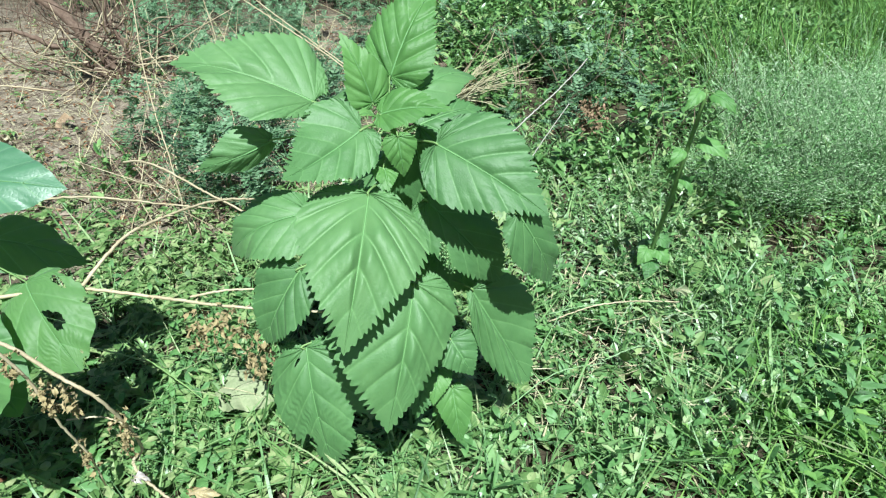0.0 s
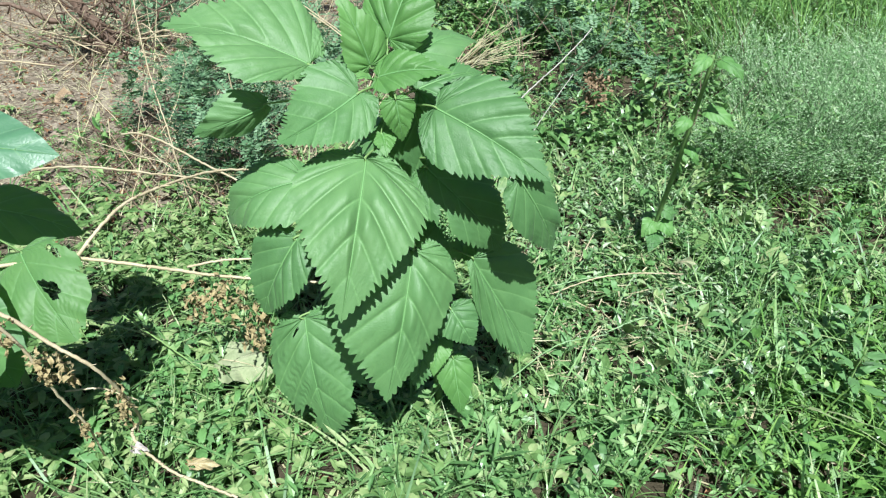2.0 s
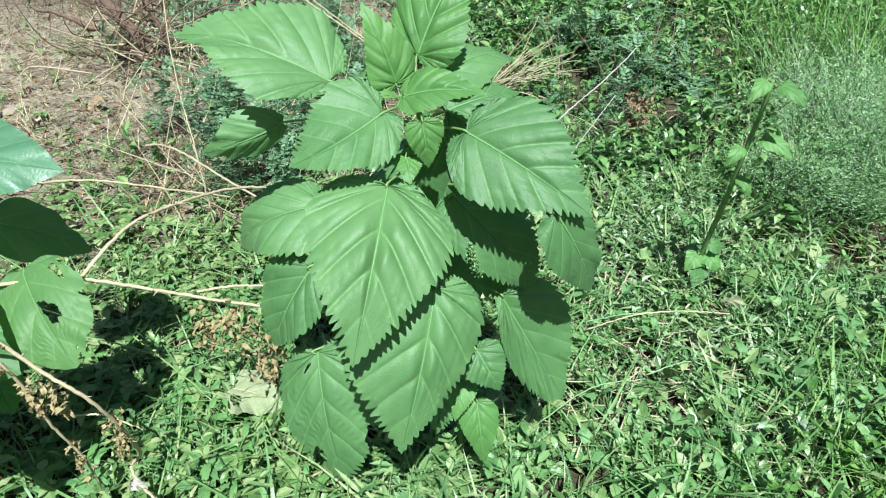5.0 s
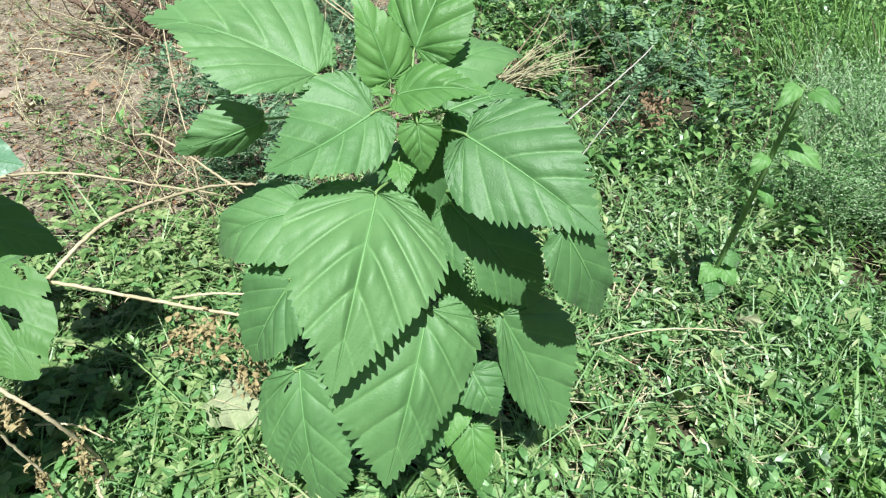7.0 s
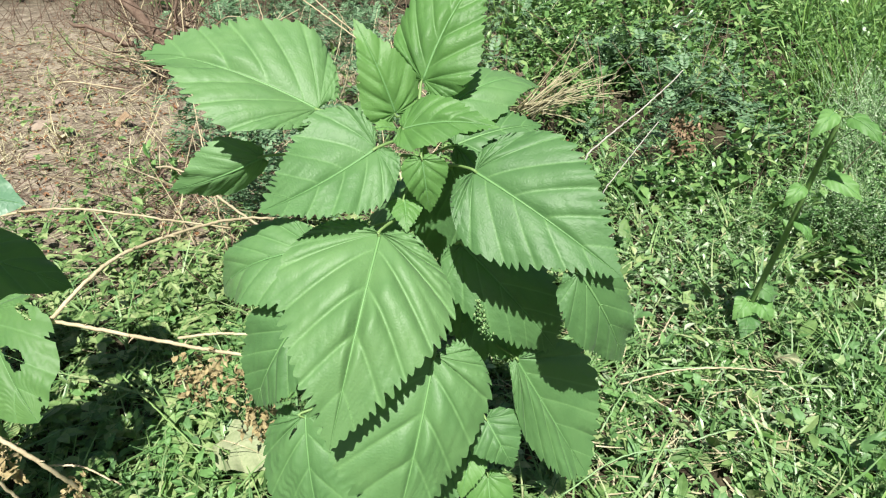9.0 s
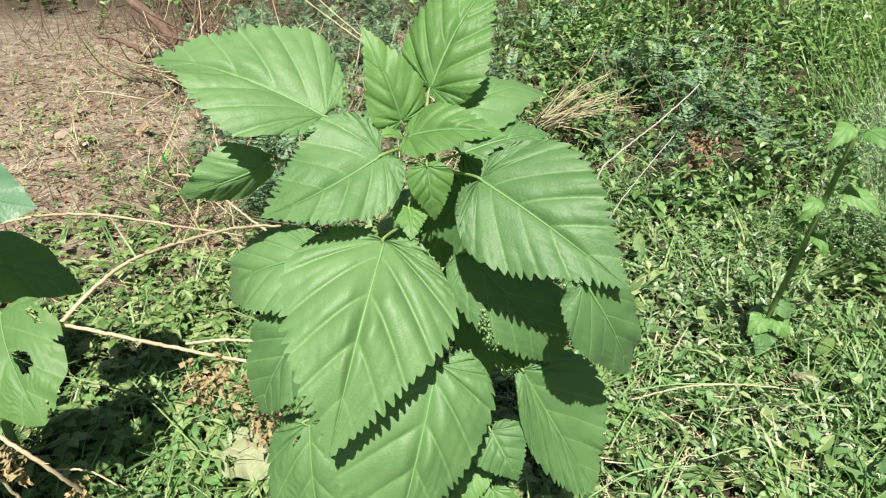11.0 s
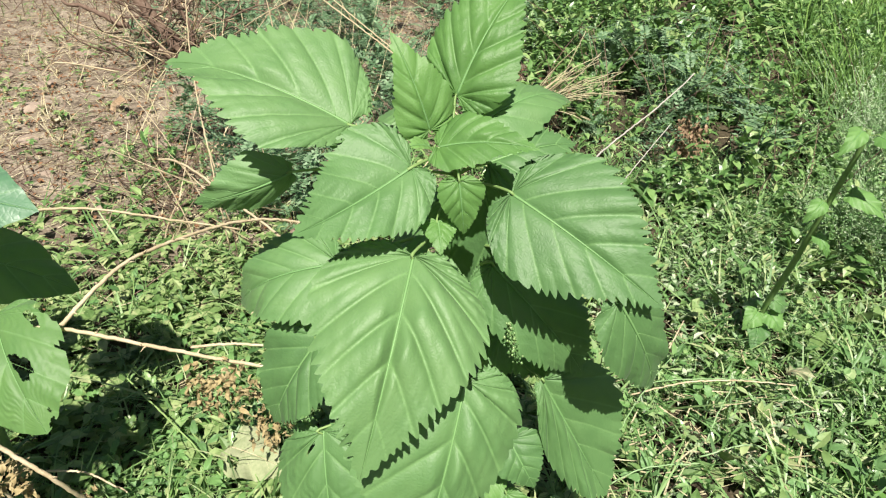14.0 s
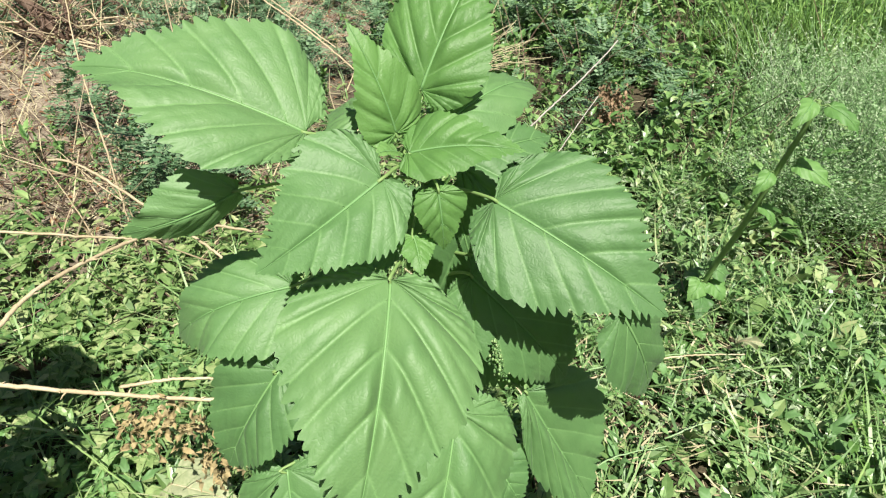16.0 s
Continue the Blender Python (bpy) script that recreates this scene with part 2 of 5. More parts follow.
def mesh_of(name, verts, faces, material, smooth=True):
    """A mesh from an array of places and one or more arrays of faces."""
    me = bpy.data.meshes.new(name)
    verts = np.asarray(verts, np.float32)
    groups = [np.asarray(f, np.int32) for f in (faces if isinstance(faces, list) else [faces]) if len(f)]
    me.vertices.add(len(verts))
    me.vertices.foreach_set("co", verts.ravel())
    loops = np.concatenate([f.ravel() for f in groups])
    sizes = np.concatenate([np.full(len(f), f.shape[1], np.int32) for f in groups])
    me.loops.add(len(loops))
    me.loops.foreach_set("vertex_index", loops)
    me.polygons.add(len(sizes))
    me.polygons.foreach_set("loop_start", np.concatenate([[0], np.cumsum(sizes)[:-1]]).astype(np.int32))
    me.polygons.foreach_set("use_smooth", np.full(len(sizes), smooth))
    me.update(calc_edges=True)
    me.materials.append(material)
    return me


def thing(name, base, label, category, group="", kind=""):
    ob = new(name)
    ob.location = base
    ob.empty_display_size = 0.05
    return tagged(ob, label, category, group, kind)


def part(name, verts, faces, material, parent, label="", smooth=True, base=None):
    """One mesh under a thing or a part, in the places of the world."""
    if base is None:
        base = parent.location if parent.parent is None else parent.parent.location
    ob = new(name, mesh_of(name, np.asarray(verts) - np.array(base), faces, material, smooth))
    ob.parent = parent
    return tagged(ob, label)


def stuff(name, verts, faces, material, label, category, smooth=False):
    return tagged(new(name, mesh_of(name, verts, faces, material, smooth)), label, category, kind="stuff")


def tube(points, radii, sides=6, rough=0.0):
    """A round bar along a line of points, closed at both ends."""
    pts = np.asarray(points, float)
    n = len(pts)
    radii = np.broadcast_to(np.asarray(radii, float), n)
    tang = np.gradient(pts, axis=0)
    tang /= np.linalg.norm(tang, axis=1)[:, None] + 1e-9
    ref = np.array([0.31, 0.17, 0.93]) if abs(tang[0][2]) < 0.8 else np.array([0.95, 0.2, 0.1])
    s = np.cross(tang, ref)
    s /= np.linalg.norm(s, axis=1)[:, None]
    b = np.cross(tang, s)
    a = np.arange(sides) * 2 * np.pi / sides
    ring = np.cos(a)[None, :, None] * s[:, None] + np.sin(a)[None, :, None] * b[:, None]
    r = radii[:, None, None] * (1 + rough * rng.standard_normal((n, sides, 1)))
    v = (pts[:, None] + ring * r).reshape(-1, 3)
    i, j = np.meshgrid(np.arange(n - 1), np.arange(sides), indexing="ij")
    k = (j + 1) % sides
    f = np.stack([i * sides + j, i * sides + k, (i + 1) * sides + k, (i + 1) * sides + j], -1).reshape(-1, 4)
    v = np.concatenate([v, pts[:1], pts[-1:]])
    m = n * sides
    a0, a1 = np.arange(sides), (np.arange(sides) + 1) % sides
    caps = np.concatenate([np.stack([a1, a0, np.full(sides, m)], -1), np.stack([a0 + m - sides, a1 + m - sides, np.full(sides, m + 1)], -1)])
    return v, f, caps


def merge(pieces):
    """Several (verts, quads, tris) into one."""
    vs, qs, ts, at = [], [], [], 0
    for v, q, t in pieces:
        vs.append(v)
        if len(q):
            qs.append(np.asarray(q) + at)
        if len(t):
            ts.append(np.asarray(t) + at)
        at += len(v)
    faces = ([np.concatenate(qs)] if qs else []) + ([np.concatenate(ts)] if ts else [])
    return np.concatenate(vs), faces


def spline(points, n):
    """A smooth line through the points (Catmull-Rom)."""
    p = np.asarray(points, float)
    p = np.concatenate([2 * p[:1] - p[1:2], p, 2 * p[-1:] - p[-2:-1]])
    out = []
    for x in np.linspace(0, len(p) - 3 - 1e-6, n):
        i, t = int(x), x - int(x)
        a, b, c, d = p[i:i + 4]
        out.append(0.5 * (2 * b + (c - a) * t + (2 * a - 5 * b + 4 * c - d) * t * t + (3 * b - a - 3 * c + d) * t ** 3))
    return np.array(out)


def unit(v):
    v = np.asarray(v, float)
    return v / np.linalg.norm(v)


# ---- broad leaves ----
def outline_table(points):
    """A leaf's half outline, evenly spaced along its own length: (along, across) for 401 steps from root to tip."""
    p = spline(points, 600)
    d = np.concatenate([[0], np.cumsum(np.linalg.norm(np.diff(p, axis=0), axis=1))])
    s = np.linspace(0, d[-1], 401)
    return np.stack([np.interp(s, d, p[:, 0]), np.interp(s, d, p[:, 1])], -1)


HEART = outline_table([(0, 0), (-0.075, 0.26), (-0.06, 0.55), (0.02, 0.83), (0.13, 0.985), (0.25, 0.96), (0.40, 0.81), (0.56, 0.60), (0.71, 0.39), (0.84, 0.21), (0.94, 0.075), (1, 0)])
ROUND = outline_table([(0, 0), (-0.04, 0.3), (0.03, 0.62), (0.17, 0.88), (0.36, 1.0), (0.56, 0.97), (0.74, 0.80), (0.88, 0.52), (0.97, 0.22), (1, 0)])
STEPS = np.linspace(0, 1, 401)


class Blade:
    """A broad leaf: rows run out from the midrib along the side veins, the first of them fanning from the root.
    wings: the widest places of its two edges, where they are known; else they follow from up, width, fold and droop."""

    def __init__(self, root, tip, up, width, arch=0.03, fold=0.0, droop=0.25, wave=0.006, teeth=24, tooth=0.080, veins=8, rounded=0.13, hook=0.0, holes=(), seed=0, relief=0.03, wings=None, bulge=0.10):
        self.root, self.tip = np.array(root, float), np.array(tip, float)
        self.e = self.tip - self.root
        self.length = np.linalg.norm(self.e)
        self.e = self.e / self.length
        up = np.array(up, float)
        n = unit(up - self.e * (up @ self.e))
        self.bend = self.arch_line(n, arch)
        if wings is None:
            across = np.cross(self.e, n)
            lift = n * (fold - droop * 0.6)
            self.wing = [unit(-across + lift) * width / 2, unit(across + lift) * width / 2]
            self.at = [0.24, 0.24]
        else:
            self.at = [0.24, 0.24]
            self.wing = [np.array(w, float) - self.middle(0.24) for w in wings]
            n = unit(np.cross(self.wing[1] - self.wing[0], self.e))
            if n @ up < 0:
                n = -n
            self.bend = self.arch_line(n, arch)
            self.wing = [np.array(w, float) - self.middle(0.24) for w in wings]
            width = np.linalg.norm(self.wing[0]) + np.linalg.norm(self.wing[1])
        self.n, self.width, self.bulge, self.hook = n, width, bulge, hook
        self.wave, self.teeth, self.tooth, self.veins, self.rounded, self.holes, self.relief = wave, teeth, tooth, veins, rounded, holes, relief
        self.phase = np.random.default_rng(seed).uniform(0, 6.28, 4)

    def arch_line(self, n, arch):
        return (self.root + self.tip) / 2 + n * arch * 2

    def middle(self, a):
        """The midrib, carried straight on behind the root."""
        a = np.asarray(a, float)[..., None]
        b = np.clip(a, 0, 1)
        return (1 - b) ** 2 * self.root + 2 * b * (1 - b) * self.bend + b * b * self.tip + np.minimum(a, 0) * 2 * (self.bend - self.root)

    def edge(self, s):
        shape = (1 - self.rounded) * HEART + self.rounded * ROUND
        return np.interp(s, STEPS, shape[:, 0]), np.interp(s, STEPS, shape[:, 1])

    def origin(self, s):
        """Where on the midrib the row that ends at s begins."""
        al, ac = self.edge(s)
        from_root = al - (0.20 + 0.45 * al) * ac
        return np.where(np.asarray(s) > 0.3, 0.5 * (from_root + np.sqrt(from_root ** 2 + 0.0004)), 0.0) * np.clip((np.asarray(s) - 0.3) * 10, 0, 1)

    def place(self, s, v):
        """s along the edge from root to tip, v across, from -1 to 1."""
        s, v = np.asarray(s, float), np.asarray(v, float)
        side, t = np.sign(v), np.abs(v)
        al, ac = self.edge(s)
        start = self.origin(s)
        saw = (s * self.teeth + 0.22 * np.sin(s * 37 + self.phase[3]) + 0.3 * side) % 1.0
        rim = np.clip((t - 0.86) / 0.14, 0, 1) * np.clip((1 - s) * 12, 0, 1) * np.clip(s * 9, 0, 1)
        saw_shape = (np.sin(np.pi / 2 * np.where(saw < 0.64, saw / 0.64, (1 - saw) / 0.36)) - 0.6) * (0.8 + 0.4 * np.sin(s * 23 + 5 * side + self.phase[1]))
        lobes = 1 + 0.03 * np.sin(11 * s + self.phase[0] + side) * t * np.clip((1 - s) * 3, 0, 1)
        half = self.width / 2 / self.length
        across = ac * t * lobes + self.tooth * 1.15 * saw_shape * rim
        along = start + (al - start) * t ** (1.22 - 0.12 * self.rounded) + half * self.tooth * 1.0 * saw_shape * rim
        wing = np.where((side < 0)[..., None], self.wing[0], self.wing[1])
        p = self.middle(along) + across[..., None] * wing
        a = np.clip(along, -0.2, 1)
        h = self.bulge * self.width * (across - across ** 2) * np.clip((1 - s) * 3, 0, 1) - self.hook * np.clip(a - 0.6, 0, 1) ** 2 * 2.5
        row = self.veins * (s - 0.13) / 0.87
        swell = np.abs(np.sin(np.pi * row)) ** 0.38 * np.clip(s * 6, 0, 1)
        fork = np.abs(np.sin(2 * np.pi * row)) ** 0.7 * np.clip((t - 0.45) * 2.6, 0, 1)
        uneven = 0.75 + 0.3 * np.sin(6.1 * s + self.phase[2] + 2 * side) + 0.25 * np.sin(5 * t + 9 * s + self.phase[3])
        fade = np.clip((1 - s) * 4, 0, 1) * np.clip(ac * 2.2, 0, 1)
        h = h + 1.9 * self.relief * self.width * uneven * (swell * np.clip(t * (3.0 + 3 * start), 0, 1) * (1 - 0.6 * t) + 0.28 * fork * (1 - 0.5 * t)) * fade
        ladder = np.sin(2 * np.pi * (9.5 * t + 0.37 * np.floor(row) + 0.45 * np.sin(2.3 * np.pi * row + self.phase[1])) + self.phase[0]) * np.clip(t * 4, 0, 1) * (0.7 + 0.5 * np.sin(13 * s + 4 * t + self.phase[2]))
        h = h + 0.0045 * self.width * ladder * np.abs(np.sin(np.pi * row)) * fade
        pucker = np.sin(31 * s + 3 * np.sin(9 * t + self.phase[1]) + 7 * side) * np.sin(17 * t + 2.5 * np.sin(13 * s + self.phase[2]))
        h = h + 0.0065 * self.width * pucker * t * fade
        h = h - 0.010 * self.width * (1 - np.clip(t * 9, 0, 1))
        h = h + self.wave * t ** 2 * (np.sin(2 * np.pi * 2.1 * s + self.phase[1] + 1.7 * side) + 0.6 * np.sin(2 * np.pi * 5.2 * s + self.phase[2] - side)) * np.clip((1 - s) * 5, 0, 1)
        return p + h[..., None] * self.n

    def mesh(self, nu=96, nv=16):
        u = np.linspace(0, 1, nu)
        t = np.concatenate([np.linspace(0, 0.86, nv), [0.93, 1.0]])
        v = np.concatenate([-t[:0:-1], t])
        uu, vv = np.meshgrid(u, v, indexing="ij")
        p = self.place(uu, vv).reshape(-1, 3)
        self.rows = np.stack([2.0 * self.veins * (uu - 0.13) / 0.87, vv, 0 * vv], -1).reshape(-1, 3)
        al, ac = self.edge(uu)
        begin = self.origin(uu)
        self.lay = np.stack([(begin + (al - begin) * np.abs(vv) ** 1.22) * self.length * 100, ac * vv * self.width * 50, 0 * vv], -1).reshape(-1, 3)
        m = len(v)
        i, j = np.meshgrid(np.arange(nu - 1), np.arange(m - 1), indexing="ij")
        q = np.stack([i * m + j, i * m + j + 1, (i + 1) * m + j + 1, (i + 1) * m + j], -1).reshape(-1, 4)
        if self.holes:
            cu, cv = uu.ravel()[q].mean(1), vv.ravel()[q].mean(1)
            keep = np.ones(len(q), bool)
            for hu, hv, ru, rv in self.holes:
                ang = np.arctan2((cv - hv) / rv, (cu - hu) / ru)
                keep &= ((cu - hu) / ru) ** 2 + ((cv - hv) / rv) ** 2 > 1 + 0.3 * np.sin(3 * ang + hu * 20) + 0.22 * np.sin(7 * ang)
            q = q[keep]
        return p, q

    def ribs(self, thick=1.0, sides=True, middle=True):
        u = np.linspace(0.0, 0.985, 30)
        steps = np.linspace(0, 1, 300)
        mid = self.place(np.interp(u, self.origin(steps), steps), np.zeros(30)) + self.n * 0.0010
        pieces = [tube(mid, (0.0019 * (1 - u) ** 1.3 + 0.0003) * thick, 5)]
        for k in range(self.veins):
            if not sides:
                break
            for side in (-1, 1):
                t = np.linspace(0.0, 0.86, 11)
                line = self.place(np.full(11, 0.13 + 0.87 * k / self.veins), t * side) + self.n * 0.0004
                pieces.append(tube(line, np.linspace(0.0006, 0.0002, 11) * thick * (1 if k else 0.7), 3))
        return merge(pieces if middle else pieces[1:])


def add_leaf(plant, blade, stem_at, mat, label="", thick=1.0, nu=96):
    """leaf > veins, petiole."""
    v, q = blade.mesh(180, 30) if blade.holes else blade.mesh(nu, 20 if nu > 100 else 10)
    leaf = part("leaf", v, q, mat, plant, label)
    for key, values in (("along_veins", blade.rows), ("on_leaf", blade.lay)):
        leaf.data.attributes.new(key, "FLOAT_VECTOR", "POINT").data.foreach_set("vector", values.astype(np.float32).ravel())
    rv, rf = blade.ribs(thick)
    part("midrib", rv, rf, M_VEIN, leaf, "pale raised midrib and side veins", base=plant.location)
    if stem_at is not None:
        a, b = np.array(stem_at, float), blade.root
        mid = (a + b) / 2 + np.array([0, 0, 0.05]) * np.linalg.norm(b - a)
        line = spline([a, mid, b - blade.e * 0.006, b + blade.e * 0.006], 14)
        tv, tq, tt = tube(line, np.linspace(0.0028, 0.0019, 14) * thick, 6)
        part("petiole", tv, [tq, tt], M_STEM, leaf, base=plant.location)
    return leaf


def soil_at(x, y):
    """How bare the ground is, 0 to 1."""
    x, y = np.asarray(x, float), np.asarray(y, float)
    wob = 0.22 * np.sin(1.7 * x + 0.6) + 0.15 * np.sin(3.1 * y + 1.3 * x)
    left = 1 / (1 + np.exp(-(-0.35 - x + wob) * 7))
    far = 1 / (1 + np.exp(-(y - 2.05 - 0.10 * x + wob * 0.7) * 6))
    end = 1 / (1 + np.exp((y - 6.6 + 0.25 * (x + 3) + wob) * 4))
    return left * far * end


def lie(x, y):
    """The ground's height."""
    x, y = np.asarray(x, float), np.asarray(y, float)
    near = np.exp(-((x / 9) ** 2 + ((y - 3) / 9) ** 2))
    return near * (0.018 * np.sin(2.1 * x + 0.7) * np.cos(1.7 * y) + 0.011 * np.sin(5.3 * x + 2.2 * y) + 0.006 * np.sin(13 * y - 9 * x)) - 0.01


# ---- ground ----
def axis(lo, hi, step, far):
    fine = np.arange(lo, hi + 1e-6, step)
    out = np.geomspace(step, far, 26)
    return np.concatenate([(lo - out)[::-1], fine, hi + out])


gx, gy = axis(-3.6, 3.2, 0.04, 400), axis(0.2, 7.2, 0.04, 400)
GX, GY = np.meshgrid(gx, gy, indexing="ij")
nx, ny = len(gx), len(gy)
ii, jj = np.meshgrid(np.arange(nx - 1), np.arange(ny - 1), indexing="ij")
gz = lie(GX, GY) + rng.normal(0, 0.0065, GX.shape) * (np.abs(GX) < 4) * (GY < 8)
me = mesh_of("ground", np.stack([GX, GY, gz], -1).reshape(-1, 3), np.stack([ii * ny + jj, (ii + 1) * ny + jj, (ii + 1) * ny + jj + 1, ii * ny + jj + 1], -1).reshape(-1, 4), M_SOIL)
att = me.attributes.new("bare", "FLOAT", "POINT")
att.data.foreach_set("value", soil_at(GX, GY).ravel().astype(np.float32))
tagged(new("ground", me), "dry reddish earth with litter between weeds", "ground", kind="structure")

# ---- the tall leafy plant ----
PLANT = thing("leafy_plant", (0.02, 1.20, 0.0), "tall green herb with big toothed heart-shaped leaves growing from earth", "plant")
STEM = [(0.02, 1.20, -0.03), (0.015, 1.225, 0.2), (0.0, 1.255, 0.45), (-0.025, 1.25, 0.68), (-0.045, 1.20, 0.84), (-0.05, 1.175, 0.91)]
line = spline(STEM, 40)
tv, tq, tt = tube(line, np.linspace(0.0105, 0.004, 40), 10, 0.03)
part("stem", tv, [tq, tt], M_STEM, PLANT)


def stem_at(z):
    return line[np.argmin(np.abs(line[:, 2] - z))]


